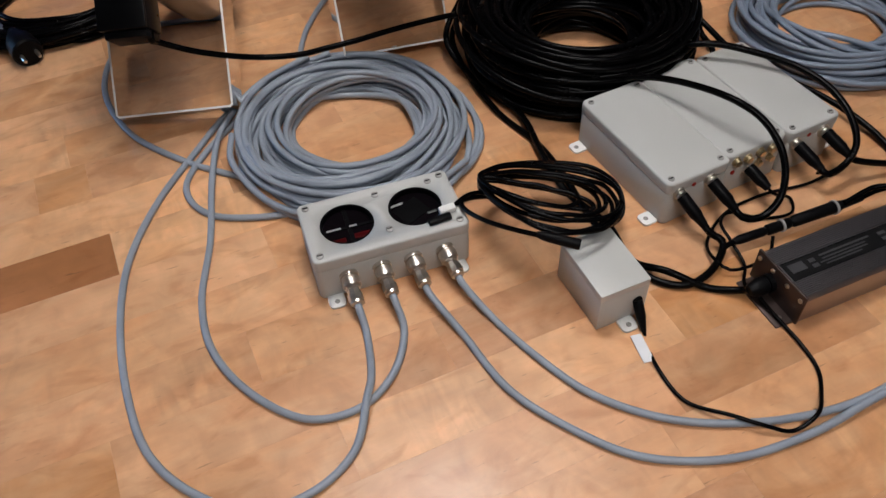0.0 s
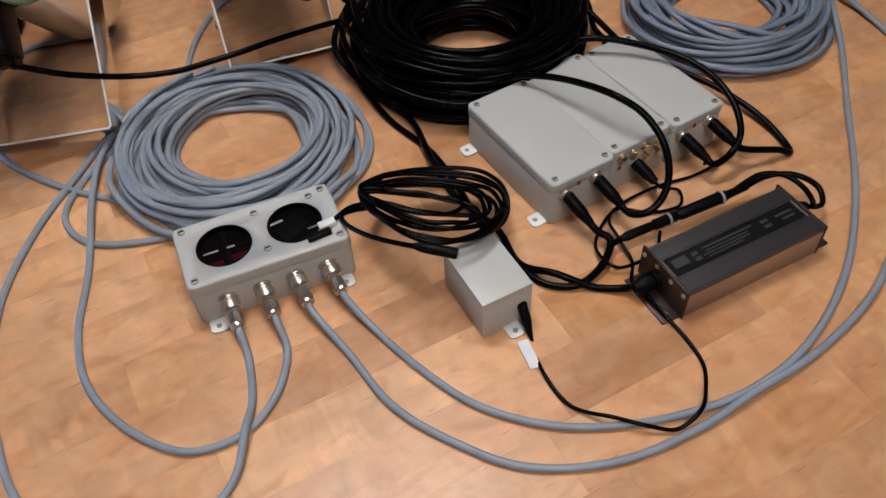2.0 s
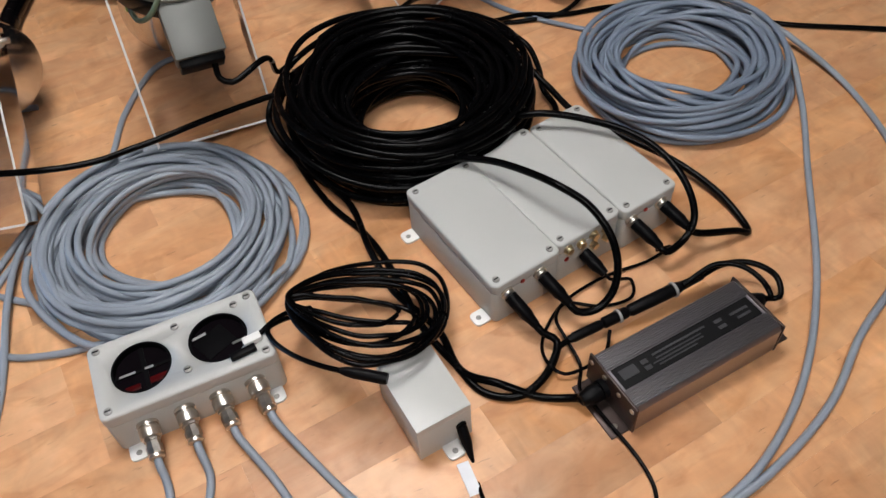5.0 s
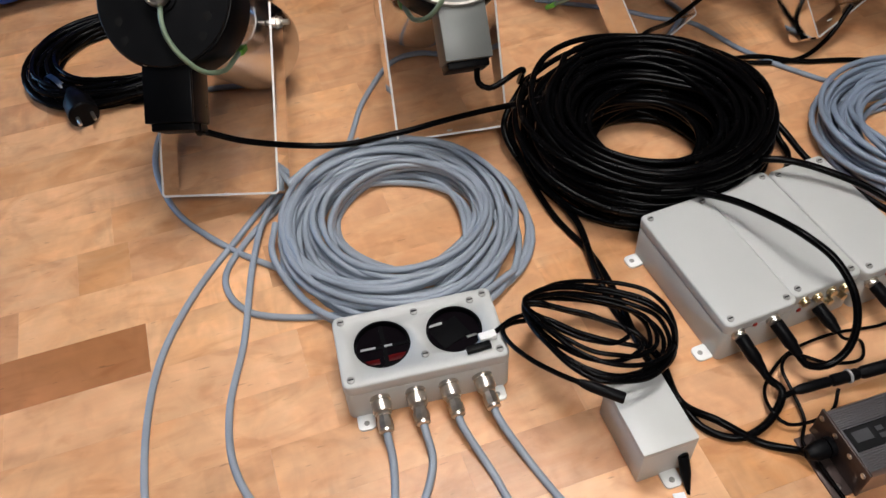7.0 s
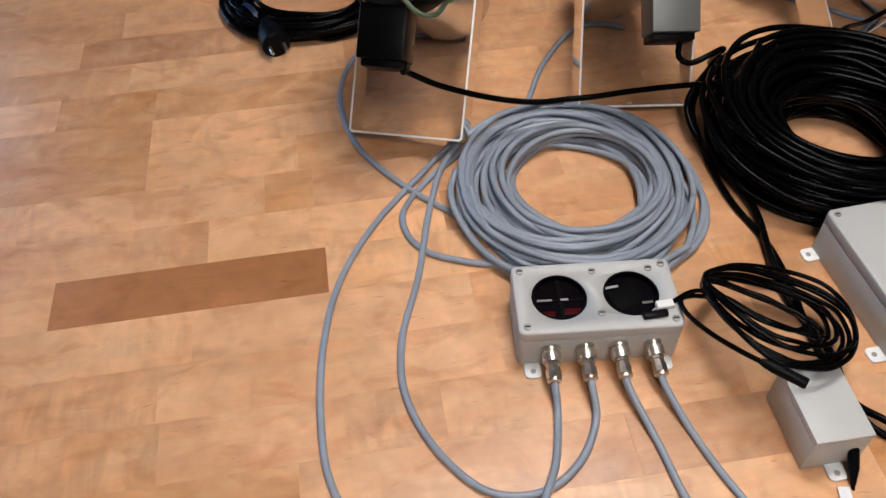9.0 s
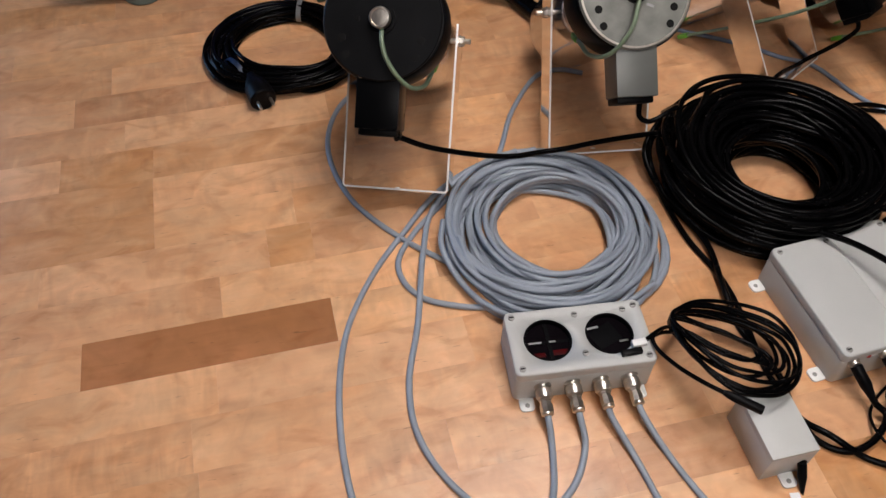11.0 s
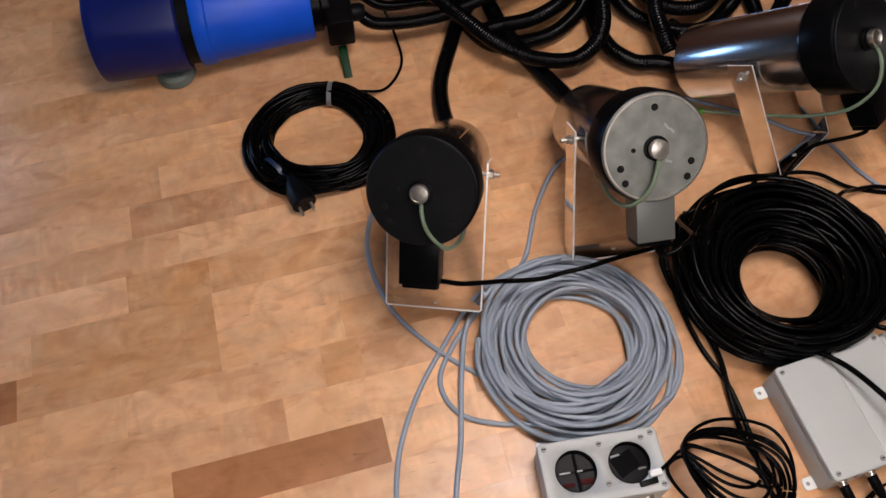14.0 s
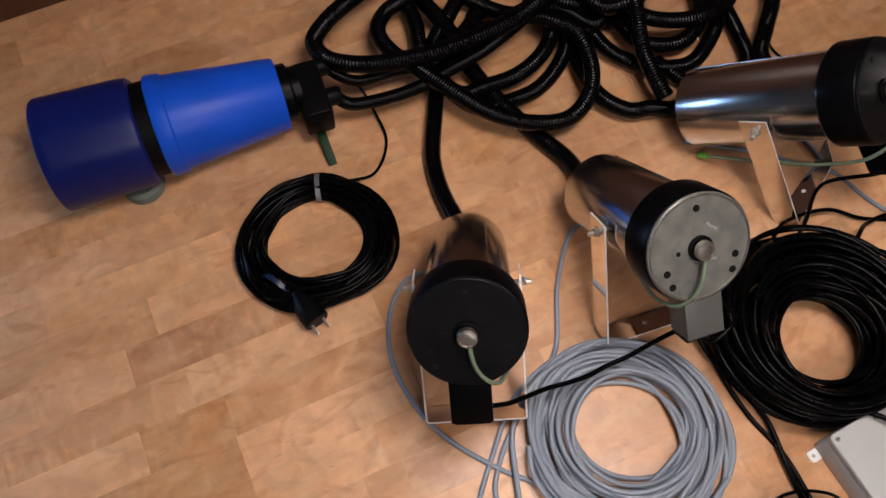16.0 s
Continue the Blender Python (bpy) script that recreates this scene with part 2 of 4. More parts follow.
def lathe(profile, segs=32, m=None):
    """A turned solid: (radius, height) pairs along +z, closed at both ends."""
    bm = bmesh.new()
    rings = []
    for r, z in profile:
        rings.append([bm.verts.new((r * math.cos(2 * math.pi * i / segs), r * math.sin(2 * math.pi * i / segs), z)) for i in range(segs)])
    for a, b in zip(rings, rings[1:]):
        for i in range(segs):
            bm.faces.new((a[i], a[(i + 1) % segs], b[(i + 1) % segs], b[i]))
    bm.faces.new(list(reversed(rings[0])))
    bm.faces.new(rings[-1])
    if m is not None:
        bmesh.ops.transform(bm, verts=bm.verts, matrix=m)
    return bm


def smooth_path(pts, step=0.006, closed=False):
    """Points along a smooth curve through pts, about step apart."""
    p = [Vector(q) for q in pts]
    if closed:
        p = [p[-1]] + p + p[:2]
    else:
        p = [p[0] * 2 - p[1]] + p + [p[-1] * 2 - p[-2]]
    out = []
    for i in range(1, len(p) - 2):
        a, b, c, d = p[i - 1:i + 3]
        ta, tc_ = (b - a).length ** 0.5 + 1e-6, (c - b).length ** 0.5 + 1e-6
        td = (d - c).length ** 0.5 + 1e-6
        m1 = ((b - a) / ta - (c - a) / (ta + tc_) + (c - b) / tc_) * tc_
        m2 = ((c - b) / tc_ - (d - b) / (tc_ + td) + (d - c) / td) * tc_
        n = max(2, int((c - b).length / step))
        for k in range(n):
            t = k / n
            out.append(b * (2 * t ** 3 - 3 * t ** 2 + 1) + m1 * (t ** 3 - 2 * t ** 2 + t) + c * (3 * t ** 2 - 2 * t ** 3) + m2 * (t ** 3 - t ** 2))
    if not closed:
        out.append(p[-2])
    return out


def sweep(path, radius, sides=8, taper=None, into=None):
    """A round tube along path. taper(i): a factor on the radius of each ring."""
    bm = into or bmesh.new()
    n = len(path)
    tan = [(path[min(i + 1, n - 1)] - path[max(i - 1, 0)]).normalized() for i in range(n)]
    side = tan[0].orthogonal().normalized()
    rings = []
    for i in range(n):
        side = (side - tan[i] * side.dot(tan[i]))
        side = side.normalized() if side.length > 1e-6 else tan[i].orthogonal().normalized()
        up = tan[i].cross(side)
        r = radius * (taper(i) if taper else 1.0)
        rings.append([bm.verts.new(path[i] + (side * math.cos(2 * math.pi * k / sides) + up * math.sin(2 * math.pi * k / sides)) * r) for k in range(sides)])
    for a, b in zip(rings, rings[1:]):
        for k in range(sides):
            bm.faces.new((a[k], a[(k + 1) % sides], b[(k + 1) % sides], b[k]))
    bm.faces.new(list(reversed(rings[0])))
    bm.faces.new(rings[-1])
    return bm


def cable(name, pts, d, material, label, category="cable", parent=None, step=0.006, sides=8, wobble=0.0):
    path = smooth_path(pts, step)
    if wobble:
        for i, p in enumerate(path):
            w = noise.noise_vector(p * 9.0) * wobble
            p += Vector((w.x, w.y, 0))
    ob = part(name, sweep(path, d / 2, sides), material, parent, "" if parent is None else label, smooth=80)
    if parent is None:
        tagged(ob, label, category)
    return ob


def hose(name, pts, d, material, label, pitch=0.0058, deep=1.0):
    """Corrugated conduit: the radius swells at every rib."""
    path = smooth_path(pts, pitch / 4)
    n3 = (1.0, 1.0, 1 - 0.045 * deep, 1 - 0.08 * deep)
    return tagged(part(name, sweep(path, d / 2, 10, taper=lambda i: n3[i % 4]), material, smooth=60), label, "hose")


def coil_path(centre, slots, rng, ecc=0.006, lift=0.003, steps=44, squash=1.0, turn0=0.0, lump=0.0):
    """One cable wound through the given (radius, height) places, a turn each, with uneven turns."""
    out, cx, cy = [], centre[0], centre[1]
    for k, (r, z) in enumerate(slots):
        r2, z2 = slots[min(k + 1, len(slots) - 1)]
        if k == 0:
            e, ph, f, ph2 = rng.uniform(0, ecc), rng.uniform(0, 6.3), rng.uniform(-lift, lift), rng.uniform(0, 6.3)
        e2, phn, fn, ph2n = rng.uniform(0, ecc), ph + rng.uniform(-2.4, 2.4), rng.uniform(-lift, lift), ph2 + rng.uniform(-1.5, 1.5)
        for i in range(steps):
            t = i / steps
            w = max(0.0, min(1.0, (t - 0.55) / 0.45))
            w = w * w * (3 - 2 * w)
            a = turn0 + 2 * math.pi * t
            rad = r + (r2 - r) * w + (e * (1 - w) + e2 * w) * math.cos(a - (ph * (1 - w) + phn * w))
            h = z + (z2 - z) * w + (f * (1 - w) + fn * w) * math.cos(2 * a - (ph2 * (1 - w) + ph2n * w))
            rad *= 1 + lump * (math.sin(2 * a + 1.0) + 0.7 * math.sin(3 * a + 2.2) + 0.4 * math.sin(5 * a + 0.6 * k))
            x, y = rad * math.cos(a), rad * math.sin(a) * squash
            out.append(Vector((cx + x, cy + y, max(h + centre[2], 0.0045))))
        e, ph, f, ph2 = e2, phn, fn, ph2n
    return out

# ---- the room, laid out along the parquet ----
TURN_ROOM = 24.4
ROOM = pose(0, 0, 0, 0, 0, TURN_ROOM)
S0, S1, W0, W1, HIGH = -3.2, 3.4, -2.6, 2.215, 2.6


def setting(name, bm, material, label, category):
    return tagged(part(name, bm, material, m=ROOM, smooth=0), label, category, kind="structure")


cs, cw = (S0 + S1) / 2, (W0 + W1) / 2
floor = setting("floor", box(S1 - S0 + 0.3, W1 - W0 + 0.3, 0.03, at=(cs, cw, -0.043)), JOINT, "lacquered maple strip parquet floor with mixed tones", "floor")
setting("ceiling", box(S1 - S0 + 0.3, W1 - W0 + 0.3, 0.1, at=(cs, cw, HIGH)), PLASTER, "plain dull grey plastered ceiling", "ceiling")
bm = box(S1 + 1.05, 0.15, HIGH, at=((S1 - 1.05) / 2, W1 + 0.075, 0))
for extra in (box(-2.15 - S0 + 0.15, 0.15, HIGH, at=((S0 - 0.15 - 2.15) / 2, W1 + 0.075, 0)), box(1.1, 0.15, 0.14, at=(-1.6, W1 + 0.075, 0)), box(1.1, 0.15, HIGH - 0.8, at=(-1.6, W1 + 0.075, 0.8))):
    me = bpy.data.meshes.new("joined")
    extra.to_mesh(me)
    extra.free()
    bm.from_mesh(me)
BROWN = surface("dark_brown_wood", (0.07, 0.026, 0.012), 0.45, vary=0.25, scale=8)
setting("wall_north", bm, BROWN, "dark brown wood-faced wall with a window opening", "wall")
setting("wall_south", box(S1 - S0 + 0.3, 0.15, HIGH, at=(cs, W0 - 0.075, 0)), PLASTER, "plain plastered wall", "wall")
setting("wall_west", box(0.15, W1 - W0, HIGH, at=(S0 - 0.075, cw, 0)), PLASTER, "plain plastered wall", "wall")
setting("wall_east", box(0.15, W1 - W0, HIGH, at=(S1 + 0.075, cw, 0)), PLASTER, "plastered wall", "wall")
setting("baseboard", box(S1 - S0, 0.02, 0.09, 0.003, at=(cs, W1 - 0.011, 0)), BROWN, "dark brown wooden baseboard along the wall", "baseboard")

# window daylight through the opening
sky = bpy.data.lights.new("window_daylight", "AREA")
sky.shape, sky.size, sky.size_y, sky.energy, sky.color = "RECTANGLE", 1.06, 0.62, WINDOW_POWER, (0.28, 0.56, 1.0)
new("window_daylight", sky).matrix_basis = ROOM @ look((-1.6, W1 + 0.10, 0.47), (-1.6, 0, 0.47))


# an added lit panel, out of view; its rods only carry it
def added_panel_light(s, w, turn, high, wide, deep, light):
    t = thing("added_panel_light", ROOM @ pose(s, w, high, 0, 0, turn), "added lit panel on two rods, standing in for an unseen light source", "ceiling light", "ceiling lights")
    part("frame", box(wide + 0.06, deep + 0.06, 0.06, 0.006, at=(0, 0, -0.06)), WHITE_TAB, t)
    part("diffuser", box(wide, deep, 0.02, 0.006, at=(0, 0, -0.078)), light, t)
    for sx in (-1, 1):
        part("suspension_rod", lathe([(0.004, -0.004), (0.004, HIGH - high + 0.002)], 12), NICKEL, t, m=pose(sx * 0.4 * wide, 0, 0))
    return t


# both panels are added to stand in for a light moving with the camera
added_panel_light(0.203, -0.64, 0, 2.0, 0.85, 0.60, FRONT_LIGHT)
added_panel_light(0.479, 0.936, 0, 1.90, 0.62, 0.50, REAR_LIGHT)


# ---- grey die-cast boxes ----
def screw(parent, x, y, z, r=0.0042, material=None):
    s = part("screw", lathe([(r, 0), (r, 0.0012), (r * 0.8, 0.0018)], 12), material or ZINC, parent, m=pose(x, y, z))
    part("slot", box(r * 1.3, r * 0.35, 0.0005, at=(0, 0, 0.0017)), SOCKET_BLACK, s)
    return s


def tab(parent, x, y, turn):
    """A flat mounting ear with a round end and a hole."""
    bm = box(0.020, 0.022, 0.0035, 0.0007, at=(0, -0.009, 0), vertical=0.006)
    ear = part("mounting_tab", bm, WHITE_TAB, parent, "white mounting tab", m=pose(x, y, 0, 0, 0, turn))
    part("hole", lathe([(0.0032, 0), (0.0032, 0.0005)], 14), ZINC, ear, m=pose(0, -0.012, 0.0034))


def enclosure(name, m, w, d, h, label, group="", lid_h=0.016, screws=None, radius=0.008):
    t = thing(name, m, label, "junction box", group)
    part("body", box(w, d, h - lid_h - 0.0008, 0.0015, vertical=radius), GREY_PAINT, t)
    part("lid", box(w + 0.001, d + 0.001, lid_h, 0.0028, 3, at=(0, 0, h - lid_h), vertical=radius), GREY_LID, t)
    part("gasket", box(w - 0.0012, d - 0.0012, 0.003, at=(0, 0, h - lid_h - 0.0015), vertical=radius), GREY_PAINT, t)
    for x, y in screws or ((sx * (w / 2 - 0.0095), sy * (d / 2 - 0.0095)) for sx in (-1, 1) for sy in (-1, 1)):
        screw(t, x, y, h)
    return t


def ring_bm(r0, r1, h, segs=48):
    bm = bmesh.new()
    loops = []
    for r, z in ((r1, 0), (r1, h), (r0, h), (r0, 0)):
        loops.append([bm.verts.new((r * math.cos(2 * math.pi * i / segs), r * math.sin(2 * math.pi * i / segs), z)) for i in range(segs)])
    for k in range(4):
        a, b = loops[k], loops[(k + 1) % 4]
        for i in range(segs):
            bm.faces.new((a[i], a[(i + 1) % segs], b[(i + 1) % segs], b[i]))
    return bm


# optical box with two round windows and four coaxial sockets
EW, ED, EH = 0.185, 0.0965, 0.064
EBOX = pose(-0.0130, 0.7406, 0, 0, 0, 18.6)
ebox = thing("detector_box", EBOX, "light grey die-cast box with two round windows and four coaxial plugs", "junction box")
part("body", box(EW, ED, EH - 0.017, 0.0015, vertical=0.008), GREY_PAINT, ebox)
part("gasket", box(EW - 0.0012, ED - 0.0012, 0.003, at=(0, 0, EH - 0.0185), vertical=0.008), GREY_PAINT, ebox)
WIN_R = 0.0320
WIN_X = (-0.0420, 0.0405)
# lid with two round openings cut through
bm = box(EW + 0.001, ED + 0.001, 0.016, 0.0028, 3, at=(0, 0, EH - 0.016), vertical=0.008)
lid = part("lid", bm, GREY_LID, ebox)
cutters = []
for x in WIN_X:
    c = part("cutter", lathe([(WIN_R, -0.05), (WIN_R, 0.05)], 48), GREY_LID, m=EBOX @ pose(x, 0.0, EH))
    cutters.append(c)
bpy.context.view_layer.update()
for c in cutters:
    mod = lid.modifiers.new("opening", "BOOLEAN")
    mod.object, mod.operation, mod.solver = c, "DIFFERENCE", "EXACT"
bpy.context.view_layer.update()
cut = bpy.data.meshes.new_from_object(lid.evaluated_get(bpy.context.evaluated_depsgraph_get()))
lid.modifiers.clear()
lid.data = cut
for c in cutters:
    bpy.data.objects.remove(c)
for k, x in enumerate(WIN_X):
    w = part("window", lathe([(WIN_R + 0.001, 0), (WIN_R + 0.001, 0.002)], 48), LENS, ebox, "round dark glass window", m=pose(x, 0.0, EH - 0.010))
    part("rim", ring_bm(WIN_R - 0.0025, WIN_R - 0.0004, 0.0075), DARK_PART, w, m=pose(0, 0, 0.0022))
    if k == 0:
        part("crossbar", box(WIN_R * 1.9, 0.0035, 0.0012, at=(0, 0.0, 0.0022)), DARK_PART, w, "dark cross hair bar")
        part("crossbar", box(0.005, WIN_R * 1.9, 0.0014, at=(0.002, 0, 0.0022)), DARK_PART, w)
        part("filter", box(0.024, 0.008, 0.0010, 0.0003, at=(0.012, -0.016, 0.0022)), LENS_RED, w, "dark red filter glass")
        part("filter", box(0.016, 0.007, 0.0010, 0.0003, at=(-0.014, -0.018, 0.0022)), LENS_RED, w, "dark red filter glass")
        # short pale bars just above the window discs
        for bx, bl in ((-0.0165, 0.017), (0.0065, 0.009)):
            part("mirror_strip", box(bl, 0.0026, 0.0006, 0.0002, at=(bx, 0.0005, 0.0034)), TIE_WHITE, w, "small white bar at the window")
    else:
        part("mirror_strip", box(0.016, 0.003, 0.0008, 0.0002, m=pose(-0.019, 0.014, 0.0034, 0, 0, 8)), TIE_WHITE, w, "small white bar at the window")
        part("mirror_strip", box(0.012, 0.003, 0.0008, 0.0002, m=pose(0.018, -0.010, 0.0034, 0, 0, 4)), GREY_BOX, w)
        part("reflector_plate", box(0.036, 0.030, 0.0010, 0.0003, at=(-0.004, 0.003, 0.0022), m=pose(0, 0, 0, 0, 0, 24)), DARK_PART, w)
for x, y in ((-0.083, 0.0392), (0.083, 0.0392), (-0.083, -0.0392), (0.083, -0.0392), (0.001, 0.034), (0.067, 0.034), (0.002, -0.026), (0.073, -0.024)):
    screw(ebox, x, y, EH, 0.0045)
for sx in (-1, 1):
    tab(ebox, sx * (EW / 2 - 0.017), -ED / 2 + 0.001, 0)
    tab(ebox, sx * (EW / 2 - 0.017), ED / 2 - 0.001, 180)
CONN_X = (-0.056, -0.0165, 0.0215, 0.0605)
CONN_YAW = (0, 2, 4, 6)
CONN_END = []
for x, yaw in zip(CONN_X, CONN_YAW):
    local = pose(x, -ED / 2, 0.030, 90, 0, 0) @ pose(0, 0, 0, 14, yaw, 0)
    c = part("coaxial_plug", lathe([(0.0115, -0.002), (0.0115, 0.002), (0.0092, 0.0022), (0.0092, 0.004), (0.0104, 0.0045), (0.0110, 0.006), (0.0110, 0.015), (0.0098, 0.0165)], 28), NICKEL, ebox, "nickel plated coaxial plug", m=local)
    part("collar", lathe([(0.0090, 0.0165), (0.0090, 0.019), (0.0076, 0.0195), (0.0076, 0.024), (0.0088, 0.0245), (0.0088, 0.033), (0.0078, 0.034)], 8), NICKEL, c)
    part("clamp_nut", lathe([(0.0068, 0.0338), (0.0082, 0.0345), (0.0082, 0.0375), (0.0062, 0.039)], 24), NICKEL, c)
    CONN_END.append((EBOX @ local @ Vector((0, 0, 0.036)), (EBOX.to_3x3() @ local.to_3x3() @ Vector((0, 0, 1)))))
clip = thing("cable_end", pose(0.064, 0.742, EH + 0.0005, 0, 0, 24), "small white plug with black sleeve lying on the grey box", "plug")
part("plug_shell", box(0.020, 0.010, 0.007, 0.0015), WHITE_TAB, clip, m=pose(0.000, 0.001, 0))
part("sleeve", box(0.028, 0.008, 0.006, 0.001), BLACK_RUBBER, clip, m=pose(-0.014, -0.0095, 0))

# small pale box
SBOX = pose(0.2382, 0.6680, 0, 0, 0, 24.0)
SW, SD, SH = 0.062, 0.088, 0.0585
sbox = thing("supply_box", SBOX, "small pale grey plastic box with a black power cord plugged in", "junction box")
part("body", box(SW, SD, SH - 0.0097, 0.0003, vertical=0.0012), GREY_ABS, sbox)
part("lid", box(SW, SD, 0.0096, 0.0003, at=(0, 0, SH - 0.0096), vertical=0.0012), GREY_ABS, sbox)
tab(sbox, 0.004, -SD / 2 + 0.001, 0)
tab(sbox, 0.0, SD / 2 - 0.001, 180)
part("socket", lathe([(0.006, 0), (0.006, 0.002), (0.004, 0.002)], 18), SOCKET_BLACK, sbox, m=pose(0.018, -SD / 2, 0.028, 90, 0, 0))

# three controller boxes side by side
UX, VY = Vector((math.cos(radians(27.6)), math.sin(radians(27.6)), 0)), Vector((-math.sin(radians(27.6)), math.cos(radians(27.6)), 0))
CWS, CD, CH = (0.0937, 0.0937, 0.083), 0.186, 0.067
front_left = Vector((0.3272, 0.7723, 0))


def socket(parent, x, z, r=0.0085, metal=None):
    part("socket", lathe([(r, -0.001), (r, 0.003), (r * 0.8, 0.0034), (r * 0.8, 0.007), (r * 0.7, 0.0075)], 20), metal or NICKEL, parent, "brass plated round socket" if metal else "nickel plated round socket", m=pose(x, -CD / 2, z, 90, 0, 0))


CBOX = []
for k in range(3):
    CW = CWS[k]
    o = front_left + UX * (CW / 2 + k * (CWS[0] + 0.001)) + VY * (CD / 2 + (0.006 if k == 1 else 0.0))
    m = pose(o.x, o.y, 0, 0, 0, 27.6)
    c = enclosure("controller_box", m, CW, CD, CH - (0.0015 if k == 1 else 0), "light grey die-cast controller box with round sockets on its end", "controller boxes")
    CBOX.append(m)
    if k != 1:
        socket(c, -0.030, 0.049)
        socket(c, 0.016, 0.051)
        part("indicator", lathe([(0.0032, 0), (0.0032, 0.001), (0.002, 0.002)], 12), RED_LED, c, "red indicator lamp", m=pose(-0.008, -CD / 2, 0.053, 90, 0, 0))
    else:
        for i in range(4):
            socket(c, -0.033 + 0.019 * i, 0.054 - 0.002 * (i % 2), 0.0062, BRASS)
            if i > 1:
                socket(c, -0.031 + 0.019 * i, 0.036, 0.0055, BRASS)
        part("indicator", lathe([(0.0032, 0), (0.0032, 0.001), (0.002, 0.002)], 12), RED_LED, c, "red indicator lamp", m=pose(-0.033, -CD / 2, 0.035, 90, 0, 0))
    if k == 0:
        tab(c, -CW / 2 + 0.001, -CD / 2 + 0.016, -90)
        tab(c, -CW / 2 + 0.001, CD / 2 - 0.016, -90)
    if k == 2:
        tab(c, CW / 2 - 0.001, -CD / 2 + 0.016, 90)
        tab(c, CW / 2 - 0.001, CD / 2 - 0.016, 90)


# ---- power supply ----
PSU = pose(0.5225, 0.692, 0, 0, 0, 23.3)
PL, PW, PH = 0.197, 0.078, 0.045
psu = thing("power_supply", PSU, "gunmetal finned aluminium power supply with a black printed label", "power supply")
prof = [(-PW / 2, 0.003), (-PW / 2, PH - 0.006)]
prof.append((-PW / 2 + 0.003, PH - 0.001))
n_fin = 8
for side in (0, 1):
    a, b = ((-PW / 2 + 0.004, -0.0155), (0.0155, PW / 2 - 0.004))[side]
    st = (b - a) / n_fin
    for i in range(n_fin):
        x0 = a + i * st
        prof += [(x0, PH), (x0 + st * 0.55, PH), (x0 + st * 0.6, PH - 0.0020), (x0 + st * 0.95, PH - 0.0020)]
    if side == 0:
        prof += [(-0.0152, PH), (-0.0145, PH - 0.002), (0.0145, PH - 0.002), (0.0152, PH)]
prof += [(PW / 2 - 0.003, PH - 0.001), (PW / 2, PH - 0.006), (PW / 2, 0.003)]
bm = bmesh.new()
ends = [[bm.verts.new((sx * (PL / 2 - 0.003), y, z)) for y, z in prof] for sx in (-1, 1)]
for i in range(len(prof)):
    j = (i + 1) % len(prof)
    bm.faces.new((ends[0][i], ends[0][j], ends[1][j], ends[1][i]))
bm.faces.new(ends[0])
bm.faces.new(list(reversed(ends[1])))
bmesh.ops.recalc_face_normals(bm, faces=bm.faces)
part("body", bm, ANODISED, psu, smooth=20)
END_PLATE = surface("dark_end_plate", (0.055, 0.038, 0.034), 0.42, 0.6, vary=0.15)
for sx in (-1, 1):
    e = part("end_plate", box(0.003, PW + 0.002, PH + 0.0005, 0.0008), END_PLATE, psu, "dark metal end plate", m=pose(sx * (PL / 2 - 0.0015), 0, 0.001))
    for y in (-0.034, 0.034, -0.012, 0.012):
        part("screw", lathe([(0.003, 0), (0.003, 0.0015), (0.002, 0.002)], 10), NICKEL, e, m=pose(sx * 0.0014, y, 0.036 if abs(y) > 0.02 else 0.037, 0, sx * 90, 0))
    part("foot_flange", box(0.026, PW * 0.92, 0.003, 0.0008), END_PLATE, psu, m=pose(sx * (PL / 2 + 0.009), 0, 0.0))
    part("screw", lathe([(0.0035, 0), (0.0035, 0.0016), (0.002, 0.002)], 10), NICKEL, psu, m=pose(sx * (PL / 2 + 0.012), -0.026, 0.003))
label = part("label", box(PL * 0.93, 0.0265, 0.0005, at=(0, 0, 0)), LABEL_BLACK, psu, "black printed label", m=pose(0, 0, PH - 0.0018))
for x, y, w, h in ((-0.076, 0.002, 0.020, 0.012), (-0.055, 0.004, 0.008, 0.005), (-0.055, -0.004, 0.008, 0.005), (-0.008, 0.006, 0.070, 0.0024), (-0.012, 0.001, 0.060, 0.0016), (-0.015, -0.003, 0.066, 0.0016), (-0.018, -0.007, 0.050, 0.0016), (0.044, 0.004, 0.010, 0.004), (0.044, -0.004, 0.010, 0.004), (0.072, 0.003, 0.024, 0.003), (0.074, -0.004, 0.018, 0.003)):
    part("printed_bar", box(w, h, 0.0003, at=(x, y, 0.0006)), LABEL_GREY, label)
gl = part("cable_gland", lathe([(0.011, 0), (0.011, 0.006), (0.009, 0.0065), (0.0105, 0.008), (0.0105, 0.018), (0.008, 0.026), (0.006, 0.030)], 16), BLACK_RUBBER, psu, "black cable gland", m=pose(-PL / 2, 0.010, 0.020, 0, -90, 0))
part("cable_gland", lathe([(0.011, 0), (0.011, 0.006), (0.009, 0.0065), (0.0105, 0.008), (0.0105, 0.016), (0.006, 0.026)], 16), BLACK_RUBBER, psu, m=pose(PL / 2, 0.012, 0.020, 0, 90, 0))


